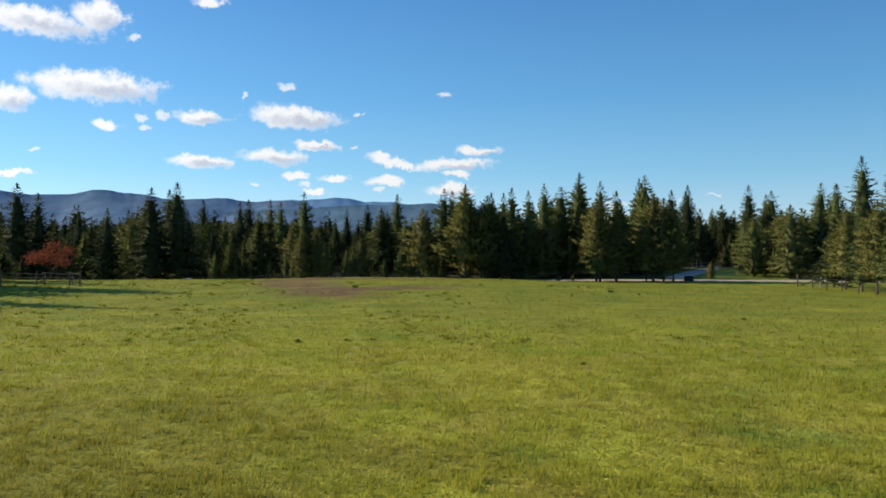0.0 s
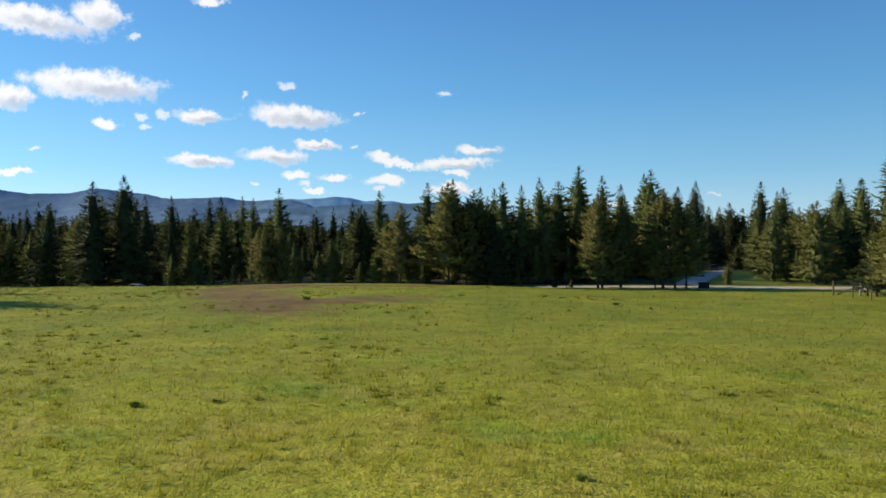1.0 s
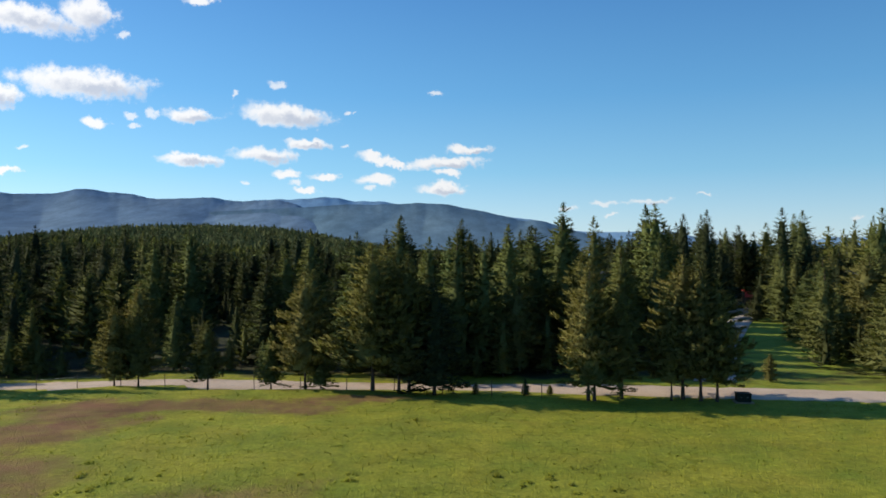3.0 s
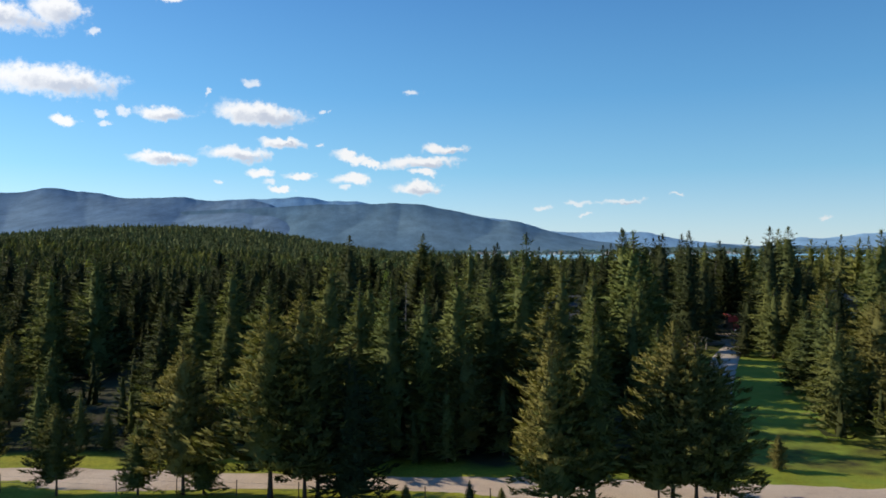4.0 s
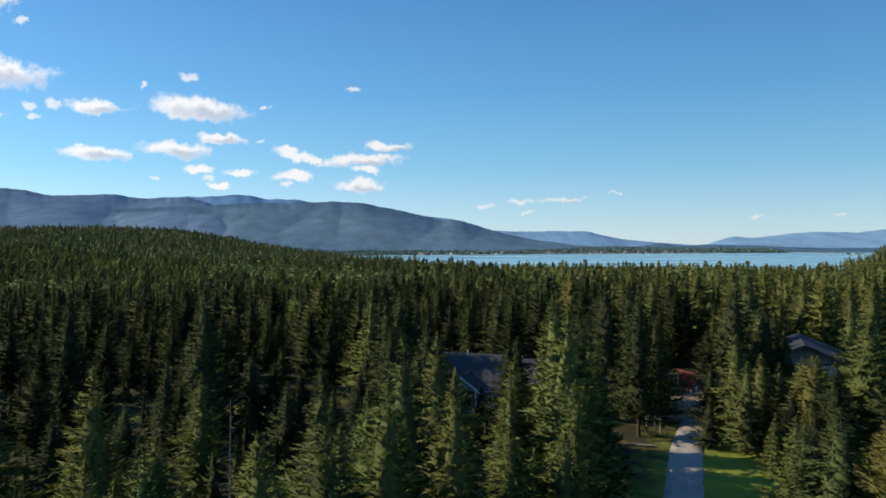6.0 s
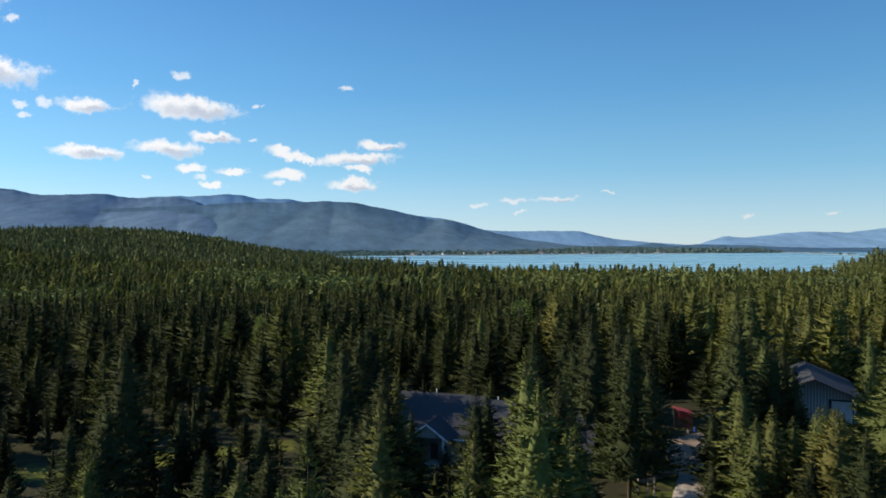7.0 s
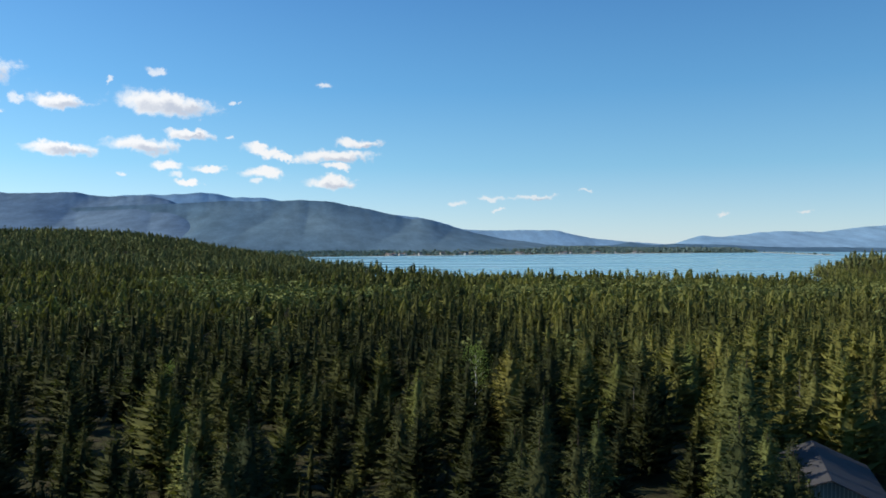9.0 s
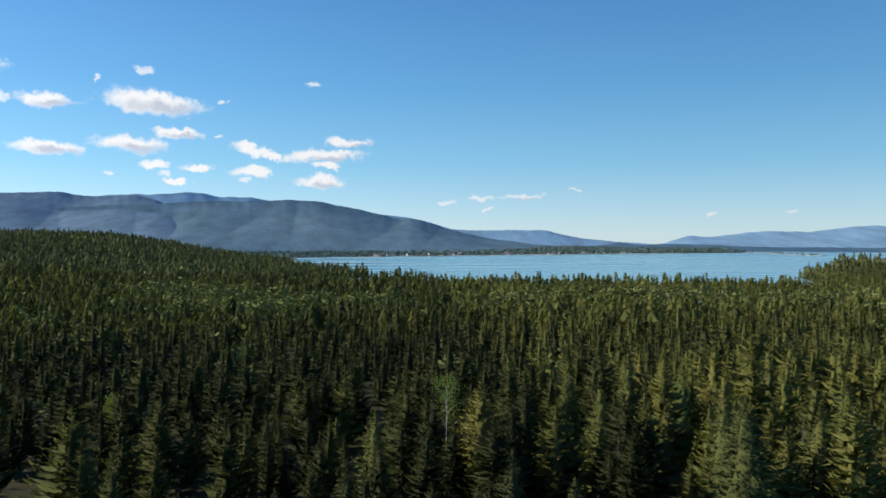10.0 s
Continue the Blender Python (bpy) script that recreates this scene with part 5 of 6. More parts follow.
def gable(root, x0, x1, y0, y1, eave, ridge, axis, wall, roof, over=0.5, front=None, trim=True):
    """Walls with gable ends, two roof slopes and white boards along the edges. axis: the way the ridge runs."""
    lo, hi, a, b = (y0, y1, x0, x1) if axis == "x" else (x0, x1, y0, y1)
    mid = (lo + hi) / 2
    bm = add_prism(bmesh.new(), [(lo, 0), (hi, 0), (hi, eave), (mid, ridge - 0.12), (lo, eave)], axis, a, b)
    part("wall", bm, wall, root)
    fa = a - (over if front is None else front)
    slope = (ridge - eave) / (mid - lo)
    for side in (-1, 1):
        end = mid + side * (mid - lo + over)
        z = ridge - slope * (mid - lo + over)
        bm = add_prism(bmesh.new(), [(mid, ridge), (end, z), (end, z + 0.2), (mid, ridge + 0.2)], axis, fa, b + over)
        part("roof", bm, roof, root)
        if trim:
            bm = add_prism(bmesh.new(), [(end, z - 0.06), (end + side * 0.06, z - 0.06), (end + side * 0.06, z + 0.17), (end, z + 0.17)], axis, fa, b + over)
            part("fascia", bm, MAT["white"], root, "white painted eave board")
            bm = add_prism(bmesh.new(), [(mid, ridge - 0.05), (end, z - 0.05), (end, z + 0.16), (mid, ridge + 0.16)], axis, fa - 0.05, fa - 0.003)
            part("bargeboard", bm, MAT["white"], root, "white painted gable board")


def window(root, x0, x1, z0, z1, y):
    """A framed window in a wall that faces -y."""
    bm = bmesh.new()
    for b in ((x0, x1, z0, z0 + 0.09), (x0, x1, z1 - 0.09, z1), (x0, x0 + 0.09, z0 + 0.09, z1 - 0.09), (x1 - 0.09, x1, z0 + 0.09, z1 - 0.09), ((x0 + x1) / 2 - 0.03, (x0 + x1) / 2 + 0.03, z0 + 0.09, z1 - 0.09)):
        add_box(bm, b[0], y - 0.07, b[2], b[1], y + 0.02, b[3])
    w = part("window", bm, MAT["white"], root, "white framed window")
    box_part("pane", (x0 + 0.09, y - 0.03, z0 + 0.09, x1 - 0.09, y - 0.01, z1 - 0.09), MAT["glass"], w)
    box_part("sill", (x0 - 0.06, y - 0.13, z0 - 0.07, x1 + 0.06, y - 0.004, z0 - 0.004), MAT["white"], w)


def build_house():
    root = thing("house", pose(33.5, 199.5, 0, 0, 0, -25.7), "grey-green house with dark charcoal roof and white trim", "house")
    gable(root, 0, 11.6, 0, 11, 3.6, 7.75, "x", MAT["siding"], MAT["slate"], 0.5, None, False)
    gable(root, 12.1, 19.3, 0.4, 10.6, 3.4, 7.3, "x", MAT["siding"], MAT["slate"], 0.45, 0.45, False)
    gable(root, 19.8, 27.0, -1.0, 9.8, 3.2, 6.8, "x", MAT["siding"], MAT["slate"], 0.45, 0.4, False)
    # gutters along the eaves
    for x0, x1, y, z in ((-0.5, 12.1, -0.62, 3.12), (12.15, 19.7, -0.16, 2.96), (19.75, 27.45, -1.56, 2.84)):
        box_part("gutter", (x0, y - 0.1, z, x1, y, z + 0.14), MAT["white"], root, "white eave gutter", 0.01)
    # porch with its own gable
    mid = 6.3
    for side in (-1, 1):
        end = mid + side * 3.0
        part("porch_roof", add_prism(bmesh.new(), [(mid, 5.45), (end, 3.35), (end, 3.5), (mid, 5.65)], "y", -3.1, 2.9), MAT["slate"], root)
        part("bargeboard", add_prism(bmesh.new(), [(mid, 5.36), (end, 3.24), (end, 3.48), (mid, 5.62)], "y", -3.18, -3.105), MAT["white"], root, "white painted gable board")
        box_part("post", (mid + side * 2.2 - 0.14, -2.9, 0.16, mid + side * 2.2 + 0.14, -2.62, 3.7), MAT["white"], root, "square white porch post", 0.02)
        box_part("porch_wall", (mid + side * 2.2 - 0.1, -2.6, 0.16, mid + side * 2.2 + 0.1, -0.004, 3.7), MAT["siding"], root)
    part("gable_panel", add_prism(bmesh.new(), [(mid - 2.3, 3.7), (mid + 2.3, 3.7), (mid, 5.3)], "y", -2.8, -2.65), MAT["siding"], root)
    box_part("porch_floor", (mid - 2.8, -3.3, 0, mid + 2.8, -0.004, 0.16), MAT["stone"], root, "pale concrete porch slab", 0.02)
    door = box_part("door", (mid - 0.5, -0.09, 0.16, mid + 0.5, -0.004, 2.3), MAT["door"], root, "dark front door", 0.01)
    bar_part("handle", (mid + 0.38, -0.15, 1.15), (mid + 0.38, -0.15, 1.35), 0.02, MAT["steel"], door)
    for x0, x1 in ((0.9, 2.5), (9.6, 11.2)):
        window(root, x0, x1, 1.0, 2.5, -0.004)
    for x0, x1 in ((13.2, 14.8), (16.4, 18.0)):
        window(root, x0, x1, 1.0, 2.4, 0.396)
    window(root, 22.3, 24.2, 0.95, 2.3, -1.004)
    for x, y, z in ((4.6, 6.1, 7.2), (13.6, 6.0, 6.7), (18.0, 6.2, 6.6)):
        pipe = bar_part("vent_pipe", (x, y, z), (x, y, z + 1.0), 0.08, MAT["white"], root, "white roof vent pipe")
        bar_part("cap", (x, y, z + 1.004), (x, y, z + 1.1), 0.14, MAT["white"], pipe, "", None, 10)


def build_workshop():
    root = thing("workshop", pose(100.9, 206.5, 0, 0, 0, -29.5), "large grey ribbed-metal workshop with white roller door", "workshop")
    gable(root, -6.6, 6.6, 3.4, 19, 4.7, 7.45, "y", MAT["ribbed"], MAT["metal_roof"], 0.6, 3.4, False)
    for k in range(29):
        x = -6.5 + k * 0.464
        box_part("siding_rib", (x - 0.05, 3.33, 4.05 if 2.3 < x < 6.0 else 0.1, x + 0.05, 3.398, 4.7 + 0.4167 * (6.6 - abs(x)) - 0.2), MAT["white"], root)
    frame_part = bmesh.new()
    for b in ((2.35, 2.75, 0.0, 4.0), (5.75, 5.95, 0.0, 4.0), (2.75, 5.75, 3.75, 4.0)):
        add_box(frame_part, b[0], 3.3, b[2], b[1], 3.396, b[3])
    part("door_frame", frame_part, MAT["slate"], root, "dark grey door surround")
    door = box_part("roller_door", (2.75, 3.34, 0.05, 5.75, 3.396, 3.75), MAT["white"], root, "white sectional garage door")
    for k in range(6):
        box_part("panel", (2.8, 3.31, 0.09 + k * 0.61, 5.7, 3.338, 0.66 + k * 0.61), MAT["white"], door)
    for x in (-6.4, 6.4):
        box_part("post", (x - 0.1, 0.3, 0, x + 0.1, 0.5, 4.6), MAT["post"], root)
    box_part("apron", (-6.5, 0.0, 0.0, 6.5, 3.3, 0.1), MAT["stone"], root, "pale concrete apron")
    box_part("wall_lamp", (1.6, 3.2, 3.0, 1.85, 3.33, 3.25), MAT["lens"], root, "white wall lamp beside the door", 0.02)
    # red lean-to at the end of the drive
    shed = thing("lean_to_shed", pose(78.6, 206.9, 0, 0, 0, -8), "small open shed with faded red metal roof", "shed")
    part("roof", add_prism(bmesh.new(), [(-0.3, 3.3), (2.2, 2.75), (2.2, 2.83), (-0.3, 3.38)][::-1], "y", -0.3, 3.0), MAT["red"], shed, "faded red metal roof sheet")
    part("front_panel", add_prism(bmesh.new(), [(-0.2, 1.9), (1.7, 1.9), (1.7, 2.6), (-0.2, 3.15)], "y", -0.12, -0.06), MAT["red"], shed, "faded red metal panel")
    for x, z in ((0, 3.15), (2.0, 2.7)):
        for y in (0, 2.7):
            box_part("post", (x - 0.07, y - 0.05, 0, x + 0.07, y + 0.07, z), MAT["post"], shed)
    box_part("back_wall", (0.1, 2.66, 0.1, 1.9, 2.7, 2.5), MAT["post"], shed)
    for k, x in enumerate((79.4, 79.9, 80.4)):
        plank = part("red_board", add_box(bmesh.new(), -0.09, -0.03, 0, 0.09, 0.03, 3.1, 0.01), MAT["red"], None)
        plank.matrix_basis = pose(x, 206.5 - 0.04 * k, 0, -8, 6 - 4 * k, -8)
        tagged(plank, "faded red board leaning on the shed", "board", "leaning boards")
    barrel = bmesh.new()
    for z0, z1, r0, r1 in ((0, 0.3, 0.27, 0.3), (0.3, 0.62, 0.3, 0.3), (0.62, 0.9, 0.3, 0.27)):
        add_bar(barrel, (0, 0, z0), (0, 0, z1), r0, r1, 14)
    b = part("barrel", barrel, MAT["blue"], None)
    b.matrix_basis = pose(80.6, 205.7, 0)
    tagged(b, "blue plastic barrel below the red roof", "barrel")
    bucket = part("bucket", add_bar(bmesh.new(), (0, 0, 0), (0, 0, 0.42), 0.14, 0.18, 12), MAT["white"], None)
    bucket.matrix_basis = pose(79.4, 205.7, 0)
    tagged(bucket, "white plastic bucket beside the shed", "bucket")
    # orange machine and pale timber behind it
    chipper = thing("wood_chipper", pose(89.8, 216.2, 0, 0, 0, 35), "orange-red wood chipper with a raised chute", "machine")
    box_part("chassis", (-0.9, -0.45, 0.4, 0.9, 0.45, 0.55), MAT["orange"], chipper, "", 0.03)
    box_part("housing", (-0.5, -0.4, 0.55, 0.45, 0.4, 1.25), MAT["orange"], chipper, "", 0.06)
    part("chute", add_bar(add_bar(bmesh.new(), (0.1, 0, 1.2), (0.2, 0, 2.0), 0.24, 0.2, 10), (0.2, 0, 1.96), (0.55, 0, 2.35), 0.2, 0.17, 10), MAT["orange"], chipper)
    part("hopper", add_prism(bmesh.new(), [(-0.5, 0.7), (-0.5, 1.2), (-1.15, 1.45), (-1.15, 0.85)], "y", -0.38, 0.38), MAT["orange"], chipper)
    for y in (-0.58, 0.58):
        wheel = bar_part("wheel", (0, y - 0.1, 0.32), (0, y + 0.1, 0.32), 0.32, MAT["tyre"], chipper, "black rubber wheel", None, 16)
        bar_part("rim", (0, y - 0.11, 0.32), (0, y + 0.11, 0.32), 0.15, MAT["steel"], wheel, "", None, 12)
    bar_part("drawbar", (0.9, 0, 0.45), (1.9, 0, 0.4), 0.05, MAT["steel"], chipper)
    for k in range(7):
        log = part("pale_log", add_bar(bmesh.new(), (-1.5, 0, 0.16), (1.5, 0.0, 0.16), 0.16, 0.13, 9), MAT["rail"], None)
        log.matrix_basis = pose(87.0 + 0.1 * k, 213.4 + 0.36 * (k % 4) + 0.18 * (k > 3), 0.27 * (k > 3), 0, 0, 12 + 3 * (k % 3))
        tagged(log, "pale peeled log lying on the yard", "log", "log pile")


def build_cabinet():
    root = thing("utility_cabinet", pose(34.8, 104.4, float(height(34.8, 104.4)) - 0.03, 0, 0, -8), "dark green steel utility cabinet beside the gravel road", "utility cabinet")
    box_part("pad", (-0.75, -0.65, 0, 0.75, 0.65, 0.12), MAT["yard"], root, "earth-stained concrete pad", 0.02)
    box_part("body", (-0.56, -0.45, 0.12, 0.56, 0.45, 0.74), MAT["box_green"], root, "", 0.02)
    box_part("lid", (-0.6, -0.5, 0.744, 0.6, 0.5, 0.84), MAT["box_green"], root, "", 0.03)
    for x0, x1 in ((-0.52, -0.01), (0.01, 0.52)):
        d = box_part("door", (x0, -0.475, 0.17, x1, -0.454, 0.7), MAT["box_green"], root, "", 0.006)
        box_part("latch", ((x0 + x1) / 2 - 0.04, -0.5, 0.5, (x0 + x1) / 2 + 0.04, -0.479, 0.56), MAT["steel"], d)


def build_fences():
    # wire fence between meadow and road
    xs = [-33.5 + 4.3 * k for k in range(13)]
    root = thing("wire_fence", pose(0, 0, 0), "thin rusty steel posts with wire along the road", "fence")
    tops = []
    for k, x in enumerate(xs):
        y = 110.0 - 0.143 * x + 0.15 * math.sin(k * 2.1) - 1.0
        z = float(height(x, y))
        bar_part("post", (x, y, z - 0.1), (x + 0.03 * math.sin(k), y, z + 1.35), 0.035, MAT["rust"], root, "", None, 6)
        tops.append((x, y, z))
    for h in (0.35, 0.75, 1.15):
        for a, b in zip(tops, tops[1:]):
            bar_part("wire", (a[0], a[1] - 0.04, a[2] + h), (b[0], b[1] - 0.04, b[2] + h), 0.006, MAT["steel"], root, "", None, 4)
    # old rail fence
    root = thing("rail_fence", pose(0, 0, 0), "weathered wooden post and rail fence at the meadow's edge", "fence")
    posts = [(-48.6, 81.0, 1.75), (-46.6, 84.5, 1.5), (-44.0, 81.5, 1.35), (-42.2, 84.0, 1.4), (-41.1, 81.2, 1.6), (-39.7, 80.6, 1.6)]
    for x, y, h in posts:
        z = float(height(x, y))
        bar_part("post", (x, y, z - 0.1), (x, y, z + h), 0.1, MAT["post"], root, "", 0.085)
    line = [(-48.6, 81.0), (-44.0, 81.3), (-41.1, 81.1), (-39.7, 80.6)]
    for (ax, ay), (bx, by) in zip(line, line[1:]):
        for ha, hb in ((1.45, 1.25), (0.95, 0.85), (0.5, 0.45)):
            za, zb = float(height(ax, ay)), float(height(bx, by))
            bar_part("rail", (ax - 0.2, ay - 0.12, za + ha), (bx + 0.2, by - 0.12, zb + hb), 0.05, MAT["post"], root)
    bar_part("brace", (-40.9, 81.0, 0.15), (-39.8, 80.6, 1.4), 0.05, MAT["rail"], root, "pale diagonal brace")
    # braced corner of the other side
    root = thing("corner_fence", pose(0, 0, 0), "wooden braced corner posts with wire on the meadow's edge", "fence")
    spots = [(44.2, 91.9, 1.6), (46.9, 91.6, 1.35), (47.6, 91.4, 1.5)]
    for x, y, h in spots:
        z = float(height(x, y))
        bar_part("post", (x, y, z - 0.1), (x, y, z + h), 0.1, MAT["rail"] if h < 1.4 else MAT["post"], root, "", 0.09)
    bar_part("brace", (44.6, 91.8, 0.1), (46.8, 91.6, 1.05), 0.06, MAT["post"], root)
    bar_part("brace", (47.4, 91.4, 0.1), (46.7, 91.3, 1.3), 0.06, MAT["rail"], root, "pale diagonal brace")
    for y in (88, 84.5, 81, 77.5, 74, 70):
        x = 43.4 + (y - 70) * 0.04
        z = float(height(x, y))
        bar_part("post", (x, y, z - 0.1), (x, y, z + 1.3), 0.06, MAT["post"], root)
    for h in (0.45, 0.85, 1.2):
        bar_part("wire", (44.2, 91.8, h), (43.4, 70, h), 0.006, MAT["steel"], root, "", None, 4)
    # posts and timber beside the drive
    root = thing("post_frame", pose(61.7, 179.6, 0, 0, 0, -20), "open frame of rough wooden posts beside the drive", "frame")
    for x, y in ((-0.9, 0), (0.1, 0), (0.9, 0), (-0.9, 1.2), (0.9, 1.2)):
        bar_part("post", (x, y, -0.05), (x, y, 2.0), 0.09, MAT["rail"], root, "", 0.08)
    for y in (0, 1.2):
        bar_part("beam", (-1.1, y, 2.06), (1.1, y, 2.06), 0.08, MAT["rail"], root)
    for k, (x, y, turn, long) in enumerate(((57.6, 174.6, 22, 3.2), (58.4, 174.0, 15, 2.4), (55.5, 181.2, 10, 3.0))):
        log = part("timber_log", add_bar(bmesh.new(), (-long / 2, 0, 0.14), (long / 2, 0, 0.14), 0.14, 0.11, 9), MAT["rail"], None)
        log.matrix_basis = pose(x, y, 0, 0, 0, -turn)
        tagged(log, "pale peeled log lying on the ground", "log", "logs")


def build_car(name, m, paint, label, tall=1.45, long=4.4):
    """A car with its nose towards -x, on its wheels."""
    root = thing(name, m, label, "car")
    h, l = tall, long / 2
    side = [(-l, 0.35), (-l + 0.05, 0.72), (-l + 1.05, 0.92), (-l + 1.15, 0.94), (l - 0.1, 0.98), (l, 0.8), (l, 0.35)]
    bm = bmesh.new()
    a = [bm.verts.new((x, -0.88, z)) for x, z in side]
    b = [bm.verts.new((x, 0.88, z)) for x, z in side]
    bm.faces.new(a)
    bm.faces.new(b[::-1])
    for k in range(len(side)):
        bm.faces.new((a[k], b[k], b[(k + 1) % len(side)], a[(k + 1) % len(side)]))
    bmesh.ops.recalc_face_normals(bm, faces=bm.faces)
    bmesh.ops.bevel(bm, geom=list(bm.edges), offset=0.06, segments=2, affect="EDGES")
    part("body", bm, paint, root)
    # glasshouse, narrower at the roof
    low = [(-l + 1.0, 0.9), (l - 0.15, 0.95)]
    high = [(-l + 1.85, h - 0.06), (l - 0.65, h - 0.04)]
    bm = bmesh.new()
    v = [bm.verts.new((x, y, z)) for (x, z), w in ((low[0], 0.8), (low[1], 0.8), (high[1], 0.6), (high[0], 0.6)) for y in (-w, w)]
    for f in ((0, 2, 4, 6), (7, 5, 3, 1), (0, 6, 7, 1), (2, 3, 5, 4), (6, 4, 5, 7)):
        bm.faces.new([v[k] for k in f])
    bmesh.ops.recalc_face_normals(bm, faces=bm.faces)
    part("windows", bm, MAT["glass"], root, "dark tinted glass")
    bm = add_box(bmesh.new(), high[0][0] - 0.05, -0.63, h - 0.08, high[1][0] + 0.1, 0.63, h, 0.03)
    part("car_roof", bm, paint, root)
    for y in (-1, 1):
        for x0, z0, x1, z1 in ((low[0][0], low[0][1], high[0][0], h - 0.06), (0.15, 0.93, 0.1, h - 0.05), (low[1][0], low[1][1], high[1][0], h - 0.05)):
            bar_part("pillar", (x0, y * 0.81, z0), (x1, y * 0.62, z1), 0.045, paint, root, "", None, 6)
        for x in (-l + 0.85, l - 0.8):
            tyre = bar_part("wheel", (x, y * 0.70, 0.32), (x, y * 0.90, 0.32), 0.32, MAT["tyre"], root, "", None, 18)
            bar_part("rim", (x, y * 0.88, 0.32), (x, y * 0.91, 0.32), 0.2, MAT["steel"], tyre, "", None, 14)
        box_part("headlight", (-l - 0.01, y * 0.62 - 0.16, 0.6, -l + 0.12, y * 0.62 + 0.16, 0.73), MAT["lens"], root, "clear headlight", 0.02)
        box_part("tail_light", (l - 0.1, y * 0.68 - 0.12, 0.68, l + 0.015, y * 0.68 + 0.12, 0.86), MAT["tail"], root, "red tail light", 0.02)
        box_part("mirror", (-l + 1.35, y * 0.95 - 0.1, 0.95, -l + 1.5, y * 0.95 + 0.1, 1.08), paint, root, "", 0.02)
    return root


def build_shrub():
    """The small red-leaved tree beside the rail fence."""
    x, y = -53.2, 100.0
    root = thing("red_tree", pose(x, y, float(height(x, y))), "small spreading tree with dull red leaves behind a fence", "tree")
    r = np.random.RandomState(77)
    bm = bmesh.new()
    add_bar(bm, (0, 0, -0.1), (0.1, 0, 1.3), 0.14, 0.1)
    part("trunk", bm, MAT["bark"], root)
    lobes = []
    for k in range(9):
        a = k * 0.75 + r.uniform(-0.2, 0.2)
        tip = (2.3 * math.cos(a) * r.uniform(0.6, 1.1), 2.0 * math.sin(a), r.uniform(2.2, 4.2))
        bar_part("limb", (0.1, 0, 1.2), tip, 0.06, MAT["bark"], root, "", 0.02, 6)
        lobes.append(tip)
    lobes.append((0.2, 0, 4.5))
    n = 2600
    pos = np.array(lobes)[r.randint(0, len(lobes), n)] + r.normal(size=(n, 3)) * [0.55, 0.55, 0.38]
    a = r.normal(size=(n, 3))
    a /= np.linalg.norm(a, axis=1)[:, None]
    b = np.cross(a, r.normal(size=(n, 3)))
    b /= np.linalg.norm(b, axis=1)[:, None]
    size = r.uniform(0.07, 0.14, (n, 1))
    v = np.stack([pos + a * size, pos + b * size * 0.6, pos - a * size, pos - b * size * 0.6], 1).reshape(-1, 3)
    k = np.arange(n)[:, None] * 4
    c = new("crown", mesh_from("crown", v, np.concatenate([k + [0, 1, 2], k + [0, 2, 3]]), MAT["red_leaf"]))
    c.parent = root


def build_aspen(x, y, tall, seed):
    """A broad-leaved tree with a pale trunk and an open crown of leaf clumps."""
    root = thing("aspen_tree", pose(x, y, float(height(x, y))), "bright green aspen with a thin pale trunk among conifers", "tree", "aspens")
    r = np.random.RandomState(seed)
    bar_part("trunk", (0, 0, -0.1), (0.2, 0.1, tall * 0.8), 0.14, MAT["birch"], root, "pale smooth trunk", 0.04)
    clumps = []
    for k in range(13):
        z, a = tall * (0.4 + 0.5 * k / 12), k * 2.4 + r.uniform(-0.4, 0.4)
        l = tall * 0.17 * r.uniform(0.6, 1.1) * (1.15 - 0.6 * k / 12)
        tip = (l * math.cos(a), l * math.sin(a), z + 0.09 * tall)
        bar_part("limb", (0.15, 0.05, z - 0.04 * tall), tip, 0.05, MAT["birch"], root, "", 0.015, 5)
        clumps.append(tip)
    clumps.append((0.2, 0.1, tall * 0.93))
    n = 1500
    pos = np.array(clumps)[r.randint(0, len(clumps), n)] + r.normal(size=(n, 3)) * [0.048 * tall, 0.048 * tall, 0.055 * tall]
    a = r.normal(size=(n, 3))
    a /= np.linalg.norm(a, axis=1)[:, None]
    b = np.cross(a, r.normal(size=(n, 3)))
    b /= np.linalg.norm(b, axis=1)[:, None]
    size = r.uniform(0.1, 0.2, (n, 1))
    v = np.stack([pos + a * size, pos + b * size * 0.7, pos - a * size, pos - b * size * 0.7], 1).reshape(-1, 3)
    k = np.arange(n)[:, None] * 4
    c = new("crown", mesh_from("crown", v, np.concatenate([k + [0, 1, 2], k + [0, 2, 3]]), MAT["aspen_leaf"]))
    c.parent = root


def build_snag(x, y, tall, seed):
    """A dead, bare tree."""
    root = thing("dead_tree", pose(x, y, float(height(x, y))), "bare grey dead conifer standing in the forest", "tree", "dead trees")
    r = random.Random(seed)
    bar_part("trunk", (0, 0, -0.1), (0.15, 0.1, tall), 0.11, MAT["dead"], root, "", 0.03)
    for k in range(34):
        z = tall * (0.3 + 0.68 * k / 34)
        a, l = r.uniform(0, 6.28), (1 - 0.75 * k / 34) * r.uniform(0.8, 1.7)
        bar_part("limb", (0.15 * z / tall, 0.1 * z / tall, z), (l * math.cos(a), l * math.sin(a), z + r.uniform(-0.35, 0.25)), 0.03, MAT["dead"], root, "", 0.008, 4)


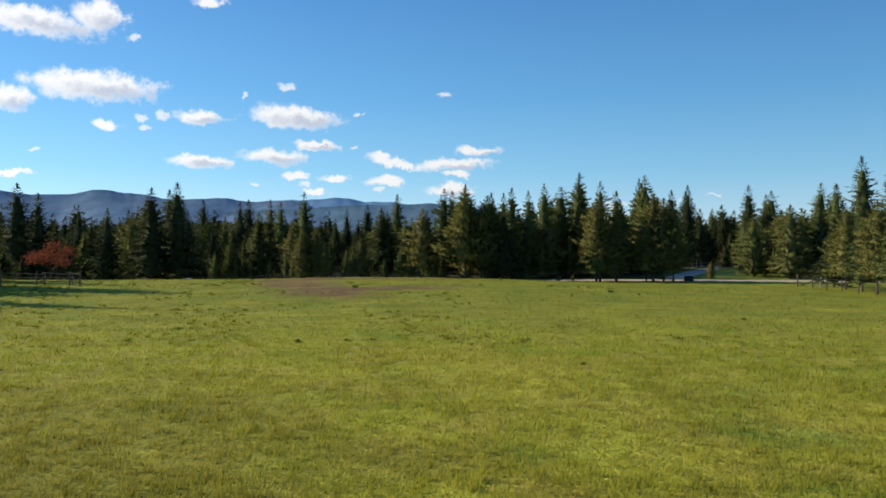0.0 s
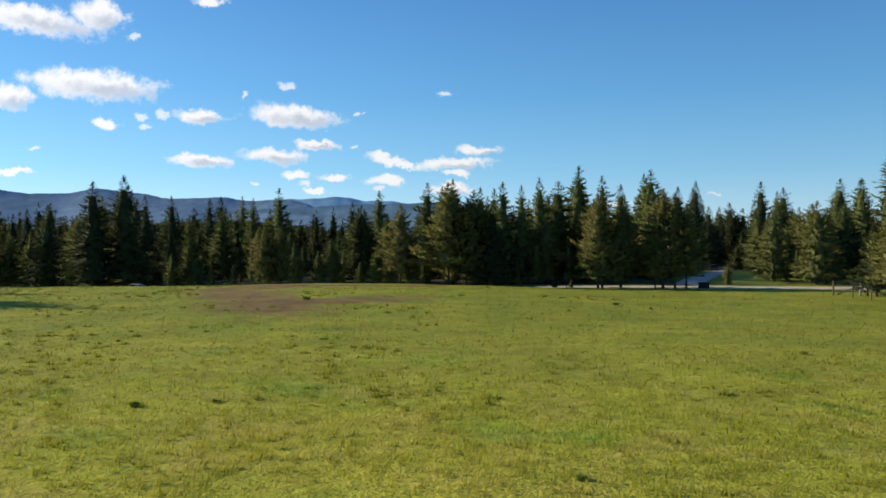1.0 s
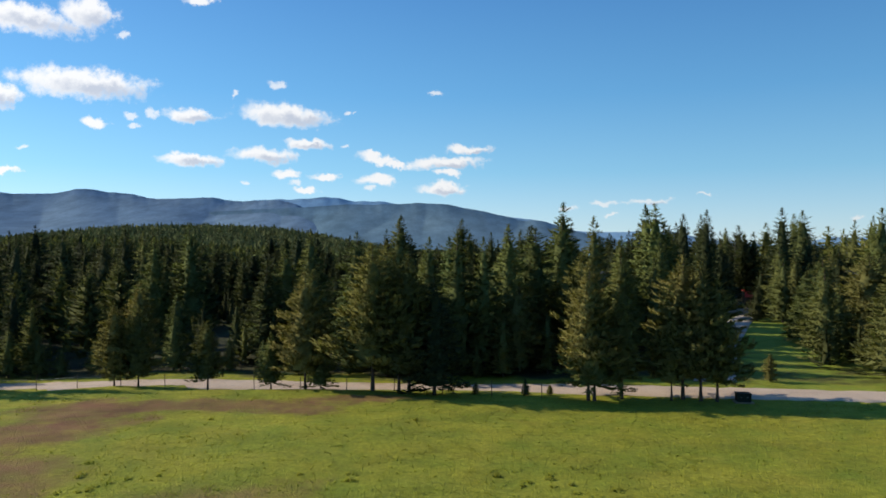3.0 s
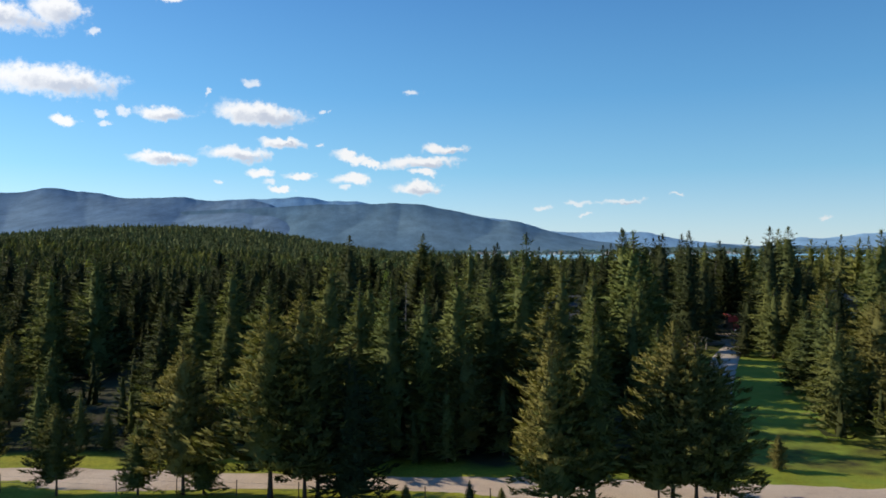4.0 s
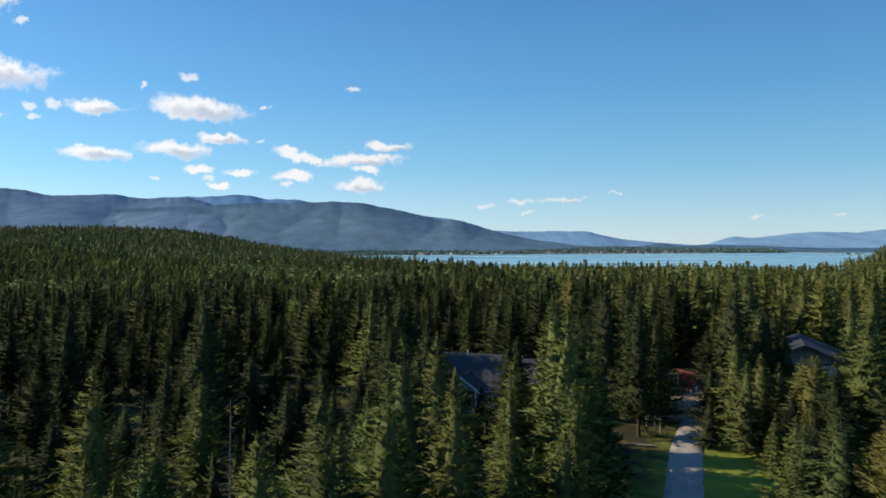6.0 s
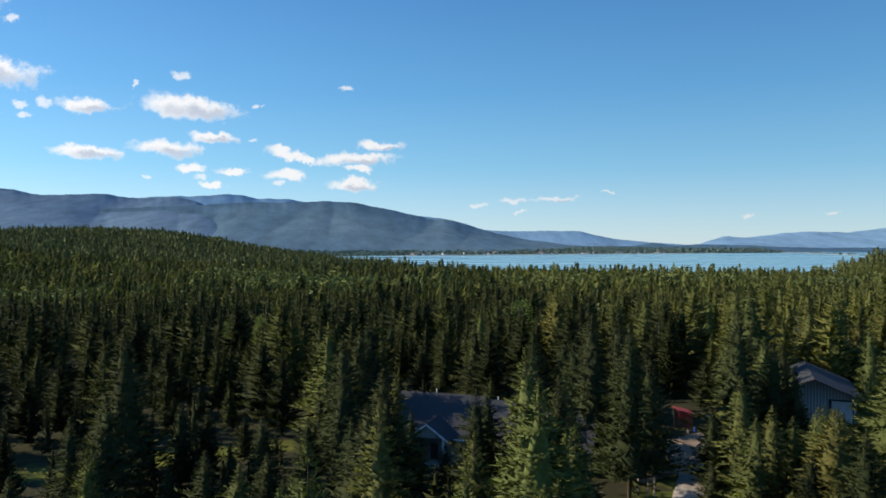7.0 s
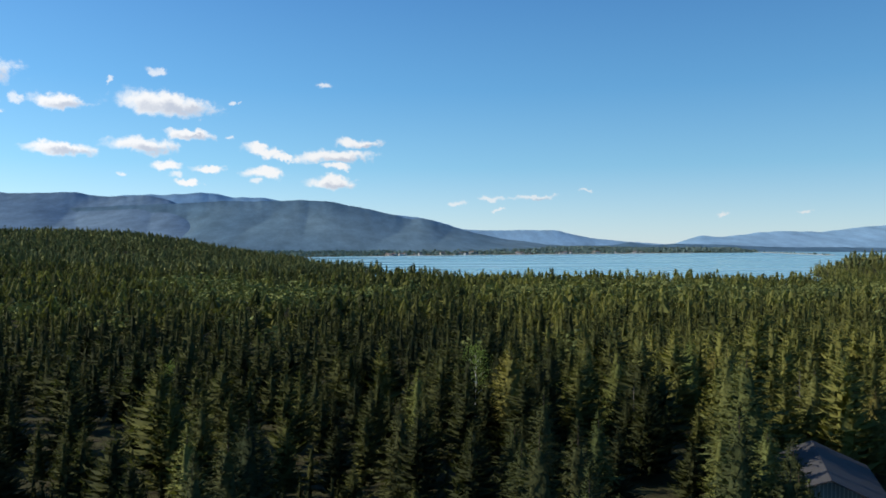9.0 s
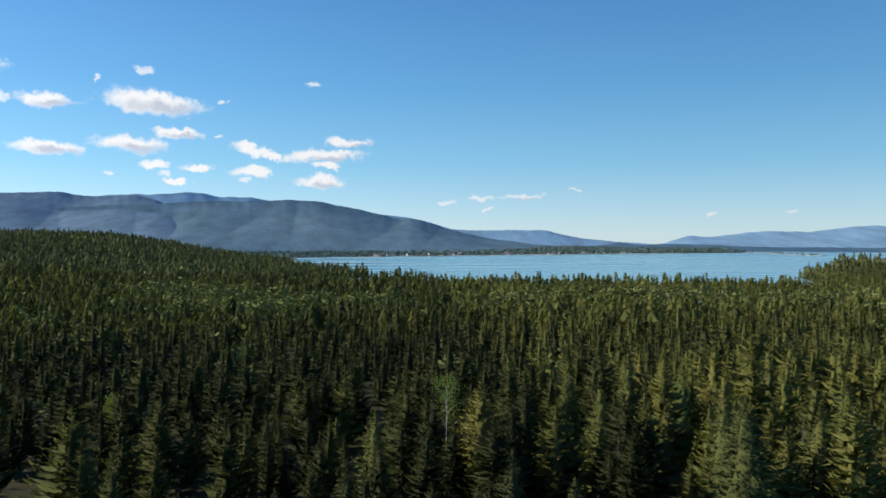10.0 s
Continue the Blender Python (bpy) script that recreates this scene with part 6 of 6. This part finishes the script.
def build_weeds():
    """Dark weed clumps standing out of the meadow."""
    base = None
    for k, (x, y, s) in enumerate(((-9.0, 75.6, 0.9), (-7.2, 36.5, 0.55), (-4.9, 37.3, 0.4), (5.5, 28.8, 0.4), (19.6, 48.0, 0.6), (17.1, 75.5, 0.7), (19.4, 73.0, 0.6))):
        m = Matrix.Translation((x, y, float(height(x, y)))) @ Matrix.Rotation(k * 1.3, 4, "Z") @ Matrix.Diagonal((s * 1.1, s * 0.8, s * 0.55, 1))
        if base is None:
            r = np.random.RandomState(55)
            n = 130
            a, lean = r.uniform(0, 6.28, n), r.uniform(0.1, 1.1, n)
            h = r.uniform(0.3, 0.65, n)
            b = np.stack([r.normal(0, 0.12, n), r.normal(0, 0.12, n), 0 * h - 0.02], -1)
            sd = np.stack([np.sin(a), -np.cos(a), 0 * a], -1) * 0.035
            mid = b + np.stack([np.cos(a) * lean * h * 0.4, np.sin(a) * lean * h * 0.4, h * 0.7], -1)
            tip = b + np.stack([np.cos(a) * lean * h, np.sin(a) * lean * h, h], -1)
            v = np.stack([b - sd * 0.4, b + sd * 0.4, mid + sd, tip, mid - sd], 1).reshape(-1, 3)
            q = np.arange(n)[:, None] * 5
            f = np.concatenate([q + [0, 1, 2], q + [0, 2, 4], q + [4, 2, 3]])
            base = new("weed_clump", mesh_from("weed_clump", v, f, MAT["weed"]))
            base.matrix_basis = m
            tagged(base, "dark green weed clump in the meadow grass", "weed", "weeds in the meadow")
        else:
            copy_thing(base, m @ unscaled(base))


def build_far_houses():
    """Small pale houses along the far shore."""
    r = random.Random(9)
    base = None
    for k in range(34):
        x = r.uniform(250, 1500)
        y = float(shore_far(np.array(x))) + r.uniform(12, 70)
        s = r.uniform(0.8, 1.5)
        m = pose(x, y, float(height(x, y)) - 0.2, 0, 0, r.uniform(-60, 60)) @ Matrix.Diagonal((s, s, s, 1))
        if base is None:
            base = thing("shore_house", m, "small pale house on the far lake shore", "house", "houses on the far shore")
            part("wall", add_prism(bmesh.new(), [(-4, 0), (4, 0), (4, 4.5), (0, 7), (-4, 4.5)], "x", -6, 6), MAT["wall_far"], base)
            for side in (-1, 1):
                part("roof", add_prism(bmesh.new(), [(0, 7.05), (side * 4.6, 4.2), (side * 4.6, 4.5), (0, 7.4)], "x", -6.5, 6.5), MAT["roof_far"], base)
            for x0 in (-4, -1, 2):
                box_part("window", (x0, -4.08, 1.4, x0 + 1.6, -4.004, 3.0), MAT["glass"], base)
        else:
            copy_thing(base, m @ unscaled(base))


build_house()
build_workshop()
build_cabinet()
build_fences()
build_car("parked_car", pose(-42.0, 117.9, float(height(-42.0, 117.9)) + 0.05, 0, 0, -8), MAT["car_white"], "white hatchback parked on the gravel road")
build_car("parked_car", pose(70.2, 200.6, 0.08, 0, 0, -30), MAT["car_silver"], "silver estate car parked at the end of the drive", 1.75, 4.8)
build_shrub()
for k, (sx, sy, st) in enumerate(((12.2, 144.9, 13.1), (18.5, 141.0, 10.5), (120.0, 240.0, 15.0), (88.0, 236.0, 14.0))):
    build_snag(sx, sy, st, k)
for k, (sx, sy, st) in enumerate(((5.7, 297.8, 11.0), (-2.4, 297.0, 10.0), (-15.0, 290.9, 10.5), (71.2, 279.0, 15.8))):
    build_aspen(sx, sy, st, 40 + k)
build_weeds()
build_far_houses()
xs = np.arange(150, 1650, 25.0)
ribbon("beach", [(float(x), float(shore_far(x)) + 1) for x in xs], 12, MAT["sand"], "pale sandy strip of the far shore", "beach", 0.4, 2.0, 5)
xs = np.arange(560, 660, 6.0)
ribbon("beach", [(float(x), float(shore_near(x)) - 3) for x in xs], 10, MAT["sand"], "pale sandy lake beach below a wooded point", "beach", 0.3, 1.0, 6)


def build_spit():
    """The low sand spit that closes the bay beyond the lake, with a few trees on it."""
    line = np.array([(1800, 3330), (1900, 3320), (2000, 3250), (2010, 3080), (1940, 2850), (1880, 2640), (1850, 2500)], float)
    d = np.r_[0, np.cumsum(np.hypot(*np.diff(line, axis=0).T))]
    at = np.linspace(0, d[-1], 60)
    p = np.stack([np.interp(at, d, line[:, 0]), np.interp(at, d, line[:, 1])], 1)
    t = np.gradient(p, axis=0)
    t /= np.linalg.norm(t, axis=1)[:, None]
    side = np.stack([-t[:, 1], t[:, 0]], 1)
    r = np.random.RandomState(61)
    half = 17 + 6 * wave(at, at * 0, 220, 62) + r.uniform(-2, 2, 60)
    v = np.stack([np.c_[p + side * (half * k)[:, None], np.full(60, WATER_Z + z)] for k, z in ((-1.5, -6), (-0.8, 0.4), (0, 1.5), (0.8, 0.4), (1.5, -6))], 1)
    i, j = np.meshgrid(np.arange(59), np.arange(4), indexing="ij")
    f = np.stack([i * 5 + j, i * 5 + j + 1, (i + 1) * 5 + j + 1, (i + 1) * 5 + j], -1).reshape(-1, 4)[:, ::-1]
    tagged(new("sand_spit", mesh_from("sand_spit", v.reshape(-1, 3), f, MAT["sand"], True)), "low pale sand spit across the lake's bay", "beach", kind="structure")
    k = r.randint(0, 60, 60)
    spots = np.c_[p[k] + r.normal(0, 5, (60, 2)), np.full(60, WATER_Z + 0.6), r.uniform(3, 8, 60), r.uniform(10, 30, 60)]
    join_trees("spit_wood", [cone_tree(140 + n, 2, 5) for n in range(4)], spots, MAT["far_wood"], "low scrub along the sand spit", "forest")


build_spit()
